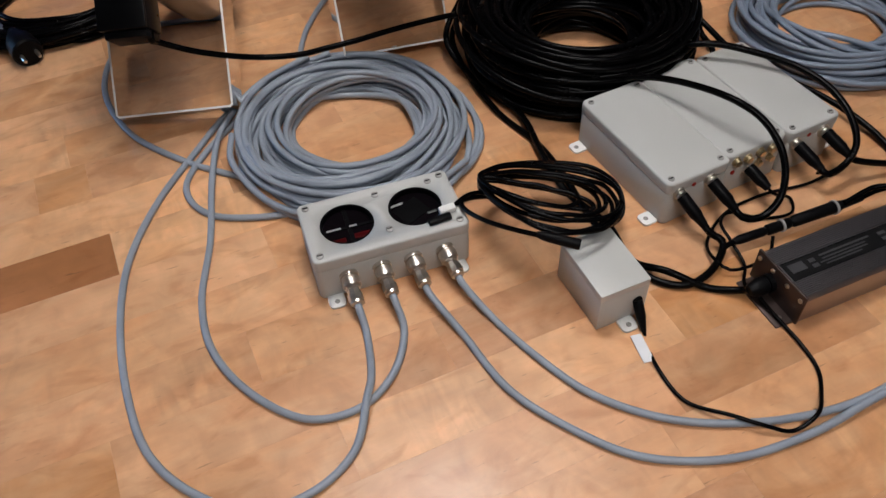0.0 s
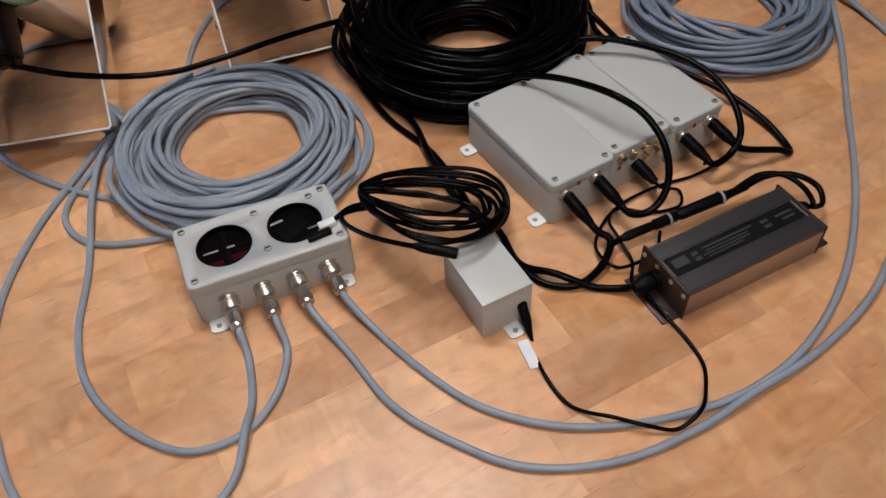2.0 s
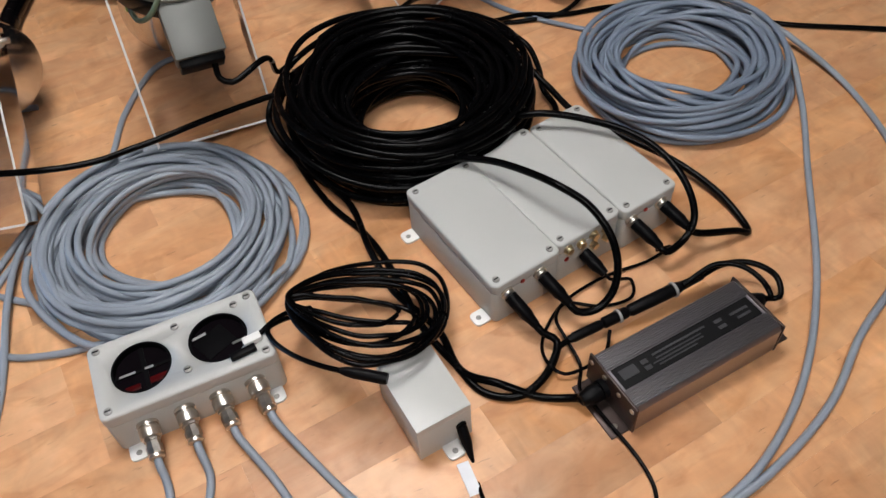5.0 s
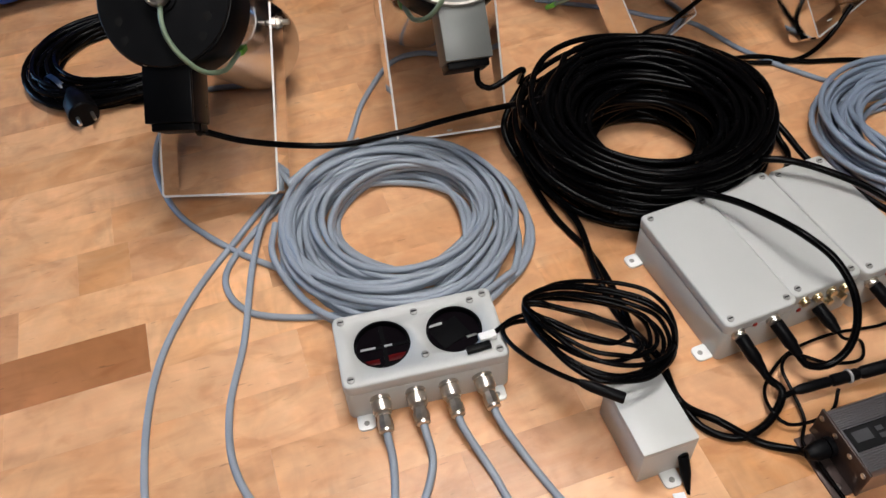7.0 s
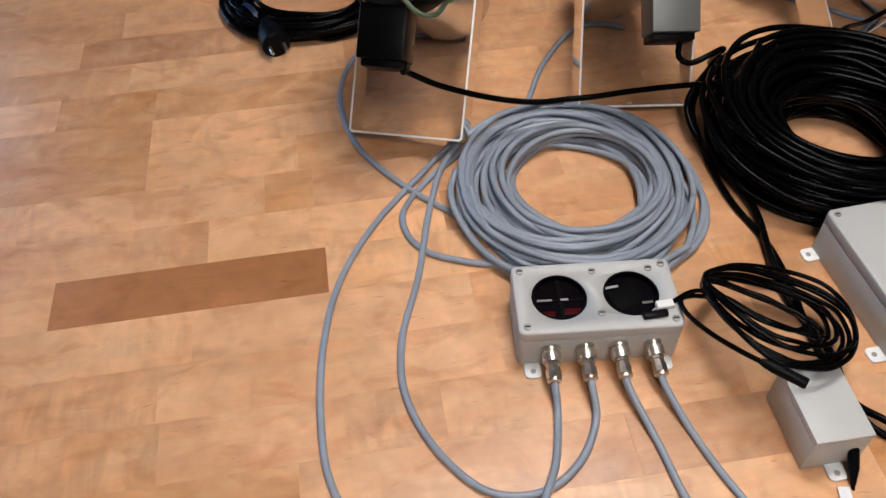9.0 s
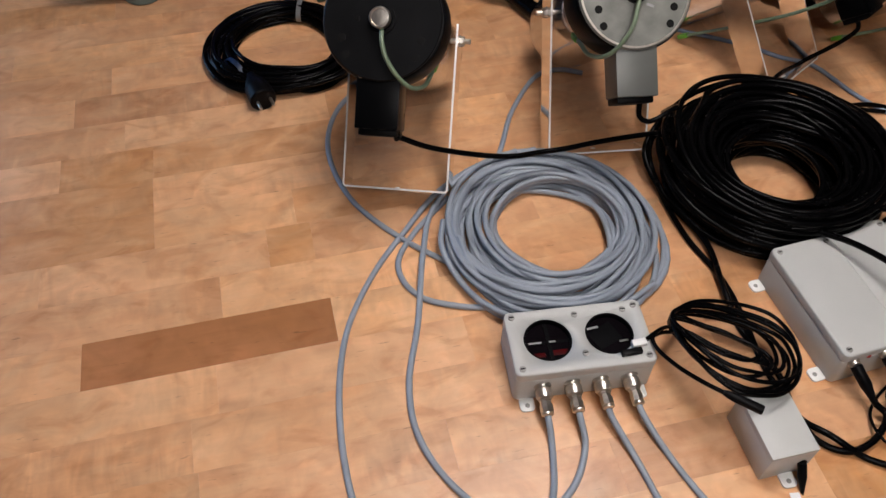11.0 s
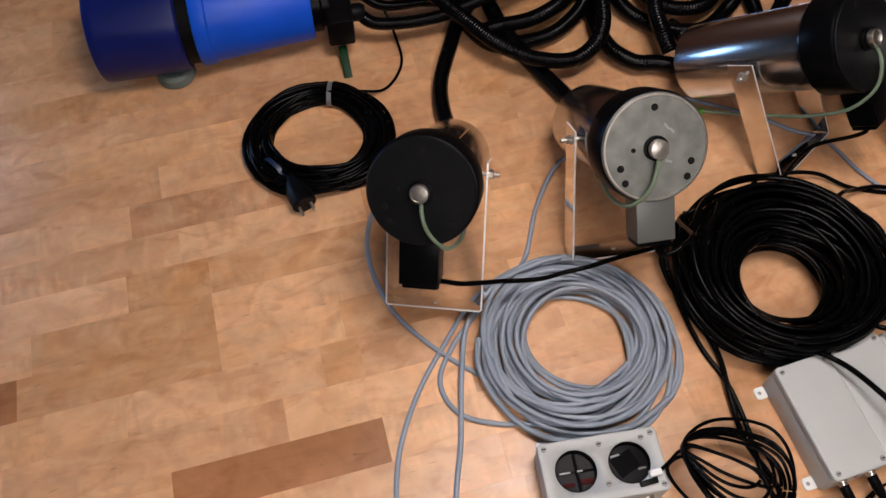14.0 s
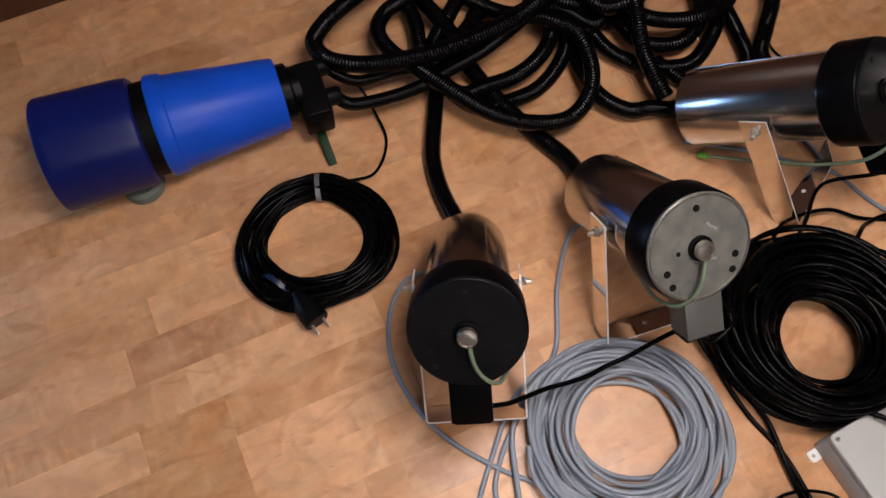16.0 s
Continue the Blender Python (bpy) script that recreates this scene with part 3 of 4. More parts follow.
# ---- upright cylinder units on brackets ----
def bracket_bm(half=0.083, drop=0.232, width=0.048, th=0.003, above=0.022):
    """A U of flat strip: two arms and a base, bent from one piece."""
    bm = bmesh.new()
    out = [(-half, above), (-half, -drop + 0.004), (-half + 0.004, -drop), (half - 0.004, -drop), (half, -drop + 0.004), (half, above)]
    inn = [(-half + th, above), (-half + th, -drop + 0.005), (-half + 0.005, -drop + th), (half - 0.005, -drop + th), (half - th, -drop + 0.005), (half - th, above)]
    rows = []
    for y in (-width / 2, width / 2):
        rows.append(([bm.verts.new((x, y, z)) for x, z in out], [bm.verts.new((x, y, z)) for x, z in inn]))
    (o0, i0), (o1, i1) = rows
    for k in range(5):
        bm.faces.new((o0[k], o0[k + 1], o1[k + 1], o1[k]))
        bm.faces.new((i0[k], i1[k], i1[k + 1], i0[k + 1]))
        bm.faces.new((o0[k], i0[k], i0[k + 1], o0[k + 1])).material_index = 1
        bm.faces.new((o1[k], o1[k + 1], i1[k + 1], i1[k])).material_index = 1
    for k in (0, 5):
        bm.faces.new((o0[k], o1[k], i1[k], i0[k])).material_index = 1
    bmesh.ops.recalc_face_normals(bm, faces=bm.faces)
    return bm


def to_axis(a, b):
    """Stands the z axis on a and points it at b."""
    a, b = Vector(a), Vector(b)
    return Matrix.Translation(a) @ (b - a).to_track_quat("Z", "Y").to_matrix().to_4x4()


FRONT, BACK = pose(0, 0, 0, 90, 0, 0), pose(0, 0, 0, -90, 0, 0)
BODY_R, CAP_R, BODY_H, CAP_L = 0.0640, 0.0845, 0.113, 0.066


def cylinder_unit(m, disc, disc_label, box_mat, label, jx=0.0, wire=0, tip=0.0, front=BODY_H, rear=0.135, r=0.0675, drop=0.232):
    """tip: the body's own turn between the bracket arms; front, rear: how far it reaches past the bolts."""
    turn = pose(0, 0, 0, tip, 0, 0)
    ahead = turn @ pose(0, BODY_H - front, 0)
    t = thing("cylinder_unit", m, label, "spotlight", "cylinder units on brackets")
    part("housing", lathe([(r, -rear), (r, front - 0.002), (r - 0.001, front)], 64), STEEL, t, "polished stainless steel housing", m=turn @ FRONT)
    part("seam", box(0.003, 0.0015, (front + rear) * 0.98, at=(0, -r - 0.0002, -rear * 0.98)), STEEL, t, m=turn @ FRONT @ pose(0, 0, 0, 0, 0, 150))
    cap = part("front_cap", lathe([(r + 0.002, 0), (CAP_R - 0.004, 0.004), (CAP_R, 0.009), (CAP_R, CAP_L - 0.003), (CAP_R - 0.002, CAP_L), (CAP_R - 0.005, CAP_L + 0.001)], 64), BLACK_CAP, t, "black end cap", m=turn @ pose(0, -front + 0.001, 0) @ FRONT)
    face = part("face_plate", lathe([(CAP_R - 0.003, 0), (CAP_R - 0.003, 0.003), (CAP_R - 0.0045, 0.0042)], 64), disc, t, disc_label, m=turn @ pose(0, -front - CAP_L, 0) @ FRONT)
    for ang, rad, r in ((90, 0.060, 0.0054), (205, 0.060, 0.0056), (335, 0.060, 0.0056), (225, 0.068, 0.0056), (-45, 0.068, 0.0056), (180, 0.034, 0.0036)):
        part("screw_hole", lathe([(r, 0), (r, 0.0008), (r * 0.6, 0.001)], 12), SOCKET_BLACK, face, m=pose(rad * math.cos(radians(ang)), rad * math.sin(radians(ang)), 0.0040))
    if disc is GREY_DISC:
        part("raised_rim", ring_bm(CAP_R - 0.0078, CAP_R - 0.0050, 0.0010, 64), NICKEL, face, "bright nickel rim", m=pose(0, 0, 0.0040))
        for x_, y_, w_, turn_ in ((0.018, 0.030, 0.012, -52), (0.026, 0.023, 0.009, -48), (0.020, -0.022, 0.011, -20)):
            part("scuff", box(w_, 0.0035, 0.0003), TIE_WHITE, face, "pale scuff mark", m=pose(x_, y_, 0.0041, 0, 0, turn_))
    g = part("gland", lathe([(0.0190, 0), (0.0190, 0.004), (0.015, 0.0045), (0.014, 0.010)], 24), BLACK_RUBBER, face, m=pose(0, 0, 0.004))
    part("gland_nut", lathe([(0.0145, 0.009), (0.0145, 0.0165), (0.0134, 0.0186), (0.0116, 0.0188), (0.0108, 0.0176), (0.0060, 0.0182), (0.0020, 0.0184)], 24), NICKEL, face, "nickel plated gland nut", m=pose(0, 0, 0.004))
    part("rear_cap", lathe([(r + 0.0012, -0.010), (r + 0.0012, 0.018), (r - 0.006, 0.024), (0.03, 0.026)], 48), BLACK_CAP, t, "black rear cap", m=turn @ pose(0, rear - 0.001, 0) @ BACK)
    part("hose_gland", lathe([(0.022, 0), (0.022, 0.014), (0.018, 0.018), (0.018, 0.034)], 24), BLACK_RUBBER, t, m=turn @ pose(0, rear + 0.024, 0) @ BACK)
    br = part("bracket", bracket_bm(drop=drop), ALU, t, "bent strip bracket of polished steel")
    br.data.materials.append(SAWN)
    part("base_hole", lathe([(0.004, 0), (0.004, 0.0006)], 14), WHITE_TAB, br, m=pose(0, 0, 0.0032 - drop))
    for sx in (-1, 1):
        b = part("bolt", lathe([(0.004, -0.014), (0.004, 0.016), (0.0035, 0.0165)], 12), NICKEL, t, m=pose(sx * 0.083, 0, 0, 0, sx * 90, 0))
        part("nut", lathe([(0.0078, 0.0005), (0.0078, 0.006), (0.0066, 0.0072)], 6), NICKEL, b)
        part("washer", lathe([(0.0095, -0.0014), (0.0095, 0.0004)], 18), NICKEL, b)
    jb = part("junction_box", box(0.060, 0.046, 0.084, 0.003, 3), box_mat, t, "small junction box under the cap", m=ahead @ pose(jx, -0.150, -0.145))
    part("box_lid", box(0.0605, 0.006, 0.0845, 0.0015), box_mat, jb, m=pose(0, -0.0255, -0.0002))
    part("gland_strip", box(0.054, 0.042, 0.010, 0.002), BLACK_RUBBER, jb, "black rubber strip", m=pose(0, 0.002, -0.009))
    for sx in (-1, 1):
        screw(jb, 0, 0, 0).matrix_basis = pose(sx * 0.024, -0.0285, 0.071, 90, 0, 0)
    pts = [(0.002, -0.192, -0.012), (0.004, -0.196, -0.030), (0.010, -0.196, -0.050), (0.024, -0.188, -0.072), (0.040, -0.170, -0.086), (0.054, -0.135, -0.080), (0.058, -0.112, -0.062), (0.058, -0.095, -0.052)]
    if wire == 1:
        pts = [(-x_, y_, z_) for x_, y_, z_ in pts]
        pts[0] = (0.002, -0.192, -0.012)
    if wire == 2:
        pts = [(0.002, -0.192, -0.012), (-0.002, -0.198, -0.036), (-0.020, -0.190, -0.075), (-0.042, -0.150, -0.100), (-0.052, -0.080, -0.104), (-0.052, 0.0, -0.098), (-0.048, 0.100, -0.088), (-0.045, 0.150, -0.082)]
    pts = [tuple(ahead @ Vector(q)) for q in pts]
    cable("earth_wire", pts, 0.0064, GREEN_WIRE, "pale green sleeved wire", parent=t)
    way = (Vector(pts[-1]) - Vector(pts[-2])).normalized()
    part("terminal", box(0.010, 0.008, 0.022, 0.0015, at=(0, 0, -0.004)), GREEN_BRIGHT, t, "green and yellow terminal", m=to_axis(pts[-1], Vector(pts[-1]) + way))
    return t


UNIT_A = pose(-0.330, 1.148, 0.187, -45, -4, 2)
UNIT_B = pose(-0.0465, 1.2560, 0.2035, -31.5, 2.7, 19.0)
UNIT_C = pose(0.207, 1.490, 0.1850, -37, 3, 55.0)
TIP_B, TIP_C = -13.5, -7.0
UNIT_D = pose(0.489, 1.530, 0.203, -36, 2, 50)
LONG = {"tip": -12.0, "front": 0.096, "rear": 0.168, "r": 0.072, "drop": 0.2225}
BLACK_FACE = surface("black_face_plate", (0.0034, 0.0036, 0.0042), 0.42, vary=0.25, scale=30, specular=0.13)
cylinder_unit(UNIT_A, BLACK_FACE, "black face plate with small screws", BLACK_CAP, "stainless steel cylinder unit with a black face leaning on its bracket", jx=-0.002, front=0.097, rear=0.151)
cylinder_unit(UNIT_B, GREY_DISC, "dull grey metal face plate with scratches", GREY_BOX, "stainless steel cylinder unit with a grey metal face on its bracket", wire=1, drop=0.222, tip=TIP_B, front=0.088, rear=0.160, r=0.0695)
cylinder_unit(UNIT_C, BLACK_FACE, "black face plate", BLACK_CAP, "stainless steel cylinder unit turned sideways on its bracket", wire=2, **{**LONG, "tip": TIP_C, "front": 0.110, "rear": 0.154})
cylinder_unit(UNIT_D, BLACK_FACE, "black face plate", BLACK_CAP, "stainless steel cylinder unit at the end of the row", wire=2, **LONG)


# ---- blue housing ----
BLUE_A, BLUE_B = (-1.070, 1.430, 0.106), (-0.665, 1.575, 0.092)
blue = thing("blue_housing", to_axis(BLUE_A, BLUE_B), "navy and bright blue plastic housing lying on the floor", "plastic housing")
part("drum", lathe([(0.095, 0), (0.1015, 0.003), (0.104, 0.008), (0.1035, 0.020), (0.101, 0.150), (0.0985, 0.166), (0.094, 0.170)], 64), BLUE_DARK, blue, "navy blue drum")
part("neck_ring", lathe([(0.087, 0.169), (0.087, 0.196)], 48), BLACK_RUBBER, blue, "black rubber ring")
part("sleeve", lathe([(0.086, 0.193), (0.0925, 0.195), (0.0945, 0.200), (0.092, 0.222), (0.088, 0.225), (0.080, 0.310), (0.0785, 0.314), (0.068, 0.420), (0.065, 0.425), (0.056, 0.425)], 64), BLUE_LIGHT, blue, "bright blue tapered sleeve")
part("end_plug", lathe([(0.054, 0.422), (0.054, 0.442), (0.045, 0.446), (0.045, 0.460)], 32), BLACK_CAP, blue, "black end plug")
shift = blue.matrix_basis.to_3x3().inverted() @ Vector((-0.004, -0.022, -0.010))
part("cable_block", box(0.124, 0.066, 0.054, 0.006, at=(shift.x, shift.y, 0.450)), BLACK_RUBBER, blue, "black cable clamp block")
for y in (-0.020, 0.020):
    part("hose_gland", lathe([(0.018, 0.500), (0.018, 0.523), (0.014, 0.530)], 20), BLACK_RUBBER, blue, m=pose(y * 1.8, 0, 0))
foot = tagged(part("rubber_foot", lathe([(0.036, 0), (0.040, 0.004), (0.038, 0.020), (0.030, 0.026)], 32), FOOT_GREY, m=pose(-0.935, 1.425, 0)), "round grey rubber foot under the blue housing", "rubber foot")
tag = tagged(part("hanging_tag", box(0.017, 0.070, 0.0025, 0.0008), GREEN_TAG, m=pose(-0.591, 1.500, 0.016, 22, 0, 22)), "dark green tape tag hanging from the clamp block to the floor", "tag")


# ---- cable coils ----
def packed(r_in, r_out, h, d, count, rng, z0=None):
    """Places for the turns of a coil: a rounded heap, filled layer by layer."""
    cols = max(1, int((r_out - r_in) / d))
    out, layer = [], 0
    while len(out) < count:
        z = (z0 or d / 2) + layer * d * 0.86
        inset = (layer * 0.5) * d * 0.55
        row = [r_in + inset + d * (i + 0.5 * (layer % 2)) for i in range(cols + 1) if r_in + inset + d * (i + 0.5 * (layer % 2)) <= r_out - inset]
        if layer % 2:
            row.reverse()
        out += [(r + rng.uniform(-0.2, 0.2) * d, z) for r in row]
        layer += 1
    return out[:count]


def coil(name, centre, slots, d, material, label, seed, ecc, lift, squash=1.0, turn0=0.0, sides=8, drift=0.0, lump=0.0):
    rng = random.Random(seed)
    wound = coil_path(centre, slots, rng, ecc, lift, squash=squash, turn0=turn0, lump=lump)
    last, mid = wound[-1], slots[len(slots) // 3]
    for i in range(1, 16):
        ang = turn0 + 2 * math.pi * i / 44
        f = i / 15
        r = slots[-1][0] * (1 - f) + mid[0] * f
        wound.append(Vector((centre[0] + r * math.cos(ang), centre[1] + r * math.sin(ang) * squash, last.z * (1 - f) + (mid[1] + centre[2]) * f)))
    t = thing(name, pose(0, 0, 0), label, "cable coil")
    for i, p in enumerate(wound):
        p.z = max(p.z, d / 2)
    r0 = min(s_[0] for s_ in slots)
    for p in wound:
        p.y += drift * max(0.0, math.hypot(p.x - centre[0], p.y - centre[1]) - r0)
    for i in range(0, len(wound) - 1, 44):
        seg = wound[i:i + 45]
        if len(seg) > 2:
            part("cable_turn", sweep(seg, d / 2, sides), material, t, smooth=80)
    return t


R = random.Random(11)
GD = 0.0088
slots_a = [(0.130, GD * 0.6)] + packed(0.092, 0.166, 0.05, GD * 1.10, 29, R)
coil_a = coil("cable_coil", (-0.066, 0.955, 0), slots_a, GD, GREY_CABLE, "large flat coil of grey coaxial cable on the floor", 3, 0.027, 0.009, squash=0.98, turn0=1.2, lump=0.008)
slots_b = [(0.130, GD * 0.6)] + packed(0.086, 0.151, 0.05, GD * 1.10, 30, R)
coil_b = coil("cable_coil", (0.664, 1.174, 0), slots_b, GD, GREY_CABLE_B, "coil of blue grey coaxial cable on the floor", 8, 0.027, 0.012, squash=0.98, turn0=0.4, lump=0.012)

# the heavy black coil: turns spread over an oval section
slots_k = []
RK = random.Random(21)
for layer in range(11):
    z = 0.006 + layer * 0.0098
    f = (layer - 4.5) / 6.2
    half = 0.044 * math.sqrt(max(0.05, 1 - f * f))
    lean = 0.0015 * max(0, layer - 5)
    row = [0.120 + lean + (-half + 2 * half * (i + 0.5) / max(1, int(2 * half / 0.0098))) for i in range(max(1, int(2 * half / 0.0098)))]
    if layer % 2:
        row.reverse()
    slots_k += [(r + RK.uniform(-0.003, 0.003), z + RK.uniform(-0.002, 0.002)) for r in row]
coil_k = coil("cable_coil", (0.264, 1.095, 0), slots_k, 0.0092, BLACK_CABLE, "large heavy coil of black rubber cable against the grey boxes", 5, 0.016, 0.008, turn0=2.6, sides=7, drift=0.35, lump=0.012)
# stray turns that stand off the black coil
for k, (r, z, ex, ey) in enumerate(((0.160, 0.085, -0.020, 0.008), (0.163, 0.060, -0.022, -0.004), (0.160, 0.095, -0.004, 0.012), (0.157, 0.045, -0.016, 0.010), (0.156, 0.070, 0.010, 0.004))):
    ring = [(0.264 + ex + r * math.cos(a), 1.124 + ey + r * math.sin(a), z + 0.012 * math.sin(a * 2 + k)) for a in [i * 2 * math.pi / 14 for i in range(14)]]
    part("loose_turn", sweep(smooth_path(ring, 0.008, closed=True), 0.0046, 7), BLACK_CABLE, coil_k, smooth=80)

# mains lead tied in a loop, with its plug
slots_m = [(0.086 + 0.0095 * (i % 6) + 0.003 * (i // 6), 0.006 + 0.0078 * (i // 6)) for i in range(22)]
mains = coil("mains_lead", (-0.598, 1.305, 0), slots_m, 0.0085, BLACK_CABLE, "black mains lead tied in a loop with its plug", 9, 0.013, 0.006, turn0=4.0, lump=0.042)
part("band", ring_bm(0.0270, 0.0285, 0.009, 24), SILVER_TAPE, mains, "silver tape band", m=pose(-0.607, 1.412, 0.018, 0, 90, 8) @ Matrix.Diagonal((0.62, 1, 1, 1)))
part("band", ring_bm(0.0285, 0.0300, 0.009, 24), BLUE_TAPE, mains, "blue tape band", m=pose(-0.662, 1.222, 0.018, 0, 90, -125) @ Matrix.Diagonal((0.62, 1, 1, 1)))
pm = to_axis((-0.622, 1.190, 0.024), (-0.582, 1.140, 0.022)) @ Matrix.Scale(1.2, 4)
plug = part("plug", lathe([(0.008, -0.010), (0.011, 0.0), (0.018, 0.018), (0.0195, 0.034), (0.0195, 0.046), (0.017, 0.048)], 28), BLACK_RUBBER, mains, "black moulded mains plug", m=pm)
for y in (-0.0095, 0.0095):
    part("pin", lathe([(0.0024, 0.047), (0.0024, 0.062), (0.0018, 0.064)], 12), NICKEL, plug, m=pose(y, 0, 0))
cable("loose_end", [(-0.57, 1.215, 0.006), (-0.53, 1.200, 0.006), (-0.49, 1.225, 0.006), (-0.468, 1.27, 0.01)], 0.0075, BLACK_CABLE, "", parent=mains)
cable("thin_black_wire", [(-0.585, 1.640, 0.075), (-0.54, 1.63, 0.05), (-0.50, 1.58, 0.012), (-0.478, 1.52, 0.005), (-0.500, 1.450, 0.005), (-0.55, 1.425, 0.02)], 0.006, BLACK_CABLE, "thin black wire from the blue housing to the tied loop")

# thin lead coiled on the small box
thin = thing("thin_lead", pose(0, 0, 0), "thin black lead coiled loosely on the small pale box", "cable coil")
knot, far = Vector((0.103, 0.790, 0)), Vector((0.271, 0.752, 0))
along, up_side = (far - knot) / 2, Vector((far.y - knot.y, -(far.x - knot.x), 0)).normalized() * -1
RT = random.Random(31)
for size, top, low, rise in ((1.0, 0.094, 0.072, 0.010), (0.99, 0.062, 0.086, 0.018), (0.96, 0.056, 0.074, 0.012), (0.98, 0.066, 0.060, 0.020), (0.93, 0.050, 0.066, 0.006), (0.88, 0.046, 0.044, 0.014), (0.80, 0.014, 0.054, 0.010), (0.70, 0.012, 0.030, 0.016), (0.84, 0.058, 0.012, 0.004)):
    ring = []
    for i in range(18):
        a = 2 * math.pi * i / 18
        cx, sy = math.cos(a), math.sin(a)
        reach_ = (top if sy > 0 else low) * sy * (1 + 0.30 * cx) * (1 + 0.05 * math.sin(3 * a + RT.uniform(0, 0.8)))
        p = knot + along * size * (1 + cx) + up_side * reach_
        ring.append((p.x, p.y, 0.042 + rise + 0.014 * (1 - cx) * 0.5 - 0.32 * reach_ + RT.uniform(-0.0015, 0.0015)))
    part("cable_turn", sweep(smooth_path(ring, 0.005, closed=True), 0.0029, 8), BLACK_CABLE, thin, smooth=80)
cable("lead_end", [(0.115, 0.785, 0.045), (0.092, 0.770, 0.058), (0.080, 0.752, 0.069), (0.086, 0.736, 0.072), (0.110, 0.707, 0.083), (0.140, 0.683, 0.094), (0.170, 0.667, 0.100)], 0.0058, BLACK_CABLE, "", parent=thin)
part("inline_plug", lathe([(0.0032, -0.006), (0.0048, 0.0), (0.0058, 0.008), (0.0062, 0.040), (0.0056, 0.042)], 20), BLACK_RUBBER, thin, "black inline plug", m=to_axis((0.166, 0.669, 0.100), (0.204, 0.657, 0.098)))
cable("lead_end", [(0.12, 0.80, 0.035), (0.10, 0.785, 0.052), (0.085, 0.765, 0.066), (0.07, 0.747, 0.0675)], 0.0058, BLACK_CABLE, "", parent=thin)

# ---- grey cable runs ----
GREYLBL = "grey coaxial cable running over the floor"


def from_plug(k, *pts):
    p, d = CONN_END[k]
    return [tuple(p), tuple(p + d * 0.010)] + list(pts)


Z = GD / 2
cable("grey_cable", from_plug(0, (-0.030, 0.618, Z + 0.002), (-0.0205, 0.560, Z), (-0.022, 0.525, Z + 0.010), (-0.032, 0.470, Z), (-0.068, 0.428, Z), (-0.125, 0.408, Z), (-0.187, 0.427, Z), (-0.240, 0.468, Z), (-0.280, 0.538, Z), (-0.315, 0.642, Z), (-0.327, 0.730, Z), (-0.316, 0.825, Z), (-0.287, 0.920, Z), (-0.250, 1.010, Z + 0.004), (-0.19, 1.07, 0.022), (-0.11, 1.10, 0.04)), GD, GREY_CABLE, GREYLBL)
cable("grey_cable", from_plug(1, (0.013, 0.619, Z + 0.001), (0.004, 0.562, Z), (-0.028, 0.520, Z), (-0.080, 0.506, Z), (-0.143, 0.535, Z), (-0.198, 0.592, Z), (-0.224, 0.660, Z), (-0.233, 0.760, Z), (-0.250, 0.880, Z + 0.010), (-0.252, 0.965, Z + 0.010), (-0.21, 1.04, 0.03), (-0.14, 1.085, 0.045)), GD, GREY_CABLE, GREYLBL)
cable("grey_cable", from_plug(2, (0.079, 0.610, Z), (0.126, 0.538, Z), (0.181, 0.494, Z), (0.250, 0.459, Z), (0.340, 0.455, Z), (0.428, 0.482, Z), (0.494, 0.515, Z + 0.004), (0.573, 0.556, Z), (0.661, 0.622, Z), (0.728, 0.700, Z), (0.798, 0.765, Z), (0.866, 0.845, Z), (0.893, 0.958, Z), (0.892, 1.090, Z), (0.860, 1.185, Z + 0.01), (0.80, 1.27, 0.03), (0.70, 1.32, 0.04)), GD, GREY_CABLE, GREYLBL)
cable("grey_cable", from_plug(3, (0.112, 0.633, Z), (0.159, 0.578, Z), (0.213, 0.530, Z), (0.285, 0.500, Z), (0.370, 0.494, Z), (0.470, 0.512, Z), (0.545, 0.549, Z), (0.605, 0.603, Z), (0.658, 0.675, Z), (0.712, 0.785, Z), (0.768, 0.950, Z), (0.812, 1.090, Z + 0.006), (0.820, 1.18, 0.03), (0.79, 1.25, 0.04)), GD, GREY_CABLE, GREYLBL)
cable("grey_cable", [(-0.30, 1.26, Z), (-0.370, 1.252, Z), (-0.432, 1.232, Z), (-0.462, 1.165, Z), (-0.452, 1.070, Z), (-0.388, 0.970, Z), (-0.297, 0.908, Z), (-0.226, 0.878, Z), (-0.15, 0.85, Z + 0.006), (-0.08, 0.835, 0.02)], GD, GREY_CABLE, "grey coaxial cable passing under the bracket to the coil")
cable("grey_cable", [(-0.050, 1.350, Z), (-0.090, 1.352, Z), (-0.128, 1.330, Z), (-0.162, 1.225, Z), (-0.172, 1.105, Z), (-0.20, 1.04, 0.02), (-0.215, 0.96, 0.03)], GD, GREY_CABLE, "grey coaxial cable passing behind the bracket to the coil")
cable("grey_cable", [(-0.235, 1.0, Z), (-0.272, 0.92, Z), (-0.284, 0.86, Z), (-0.268, 0.825, Z), (-0.235, 0.802, Z), (-0.178, 0.798, Z), (-0.12, 0.806, Z), (-0.06, 0.80, 0.012)], GD, GREY_CABLE, "loose turn of grey coaxial cable beside the coil")
cable("grey_cable", [(-0.23, 0.93, 0.03), (-0.222, 0.880, 0.028), (-0.178, 0.826, 0.014), (-0.118, 0.792, Z), (-0.050, 0.792, Z), (0.02, 0.812, 0.016)], GD, GREY_CABLE, "loose turn of grey coaxial cable beside the coil")
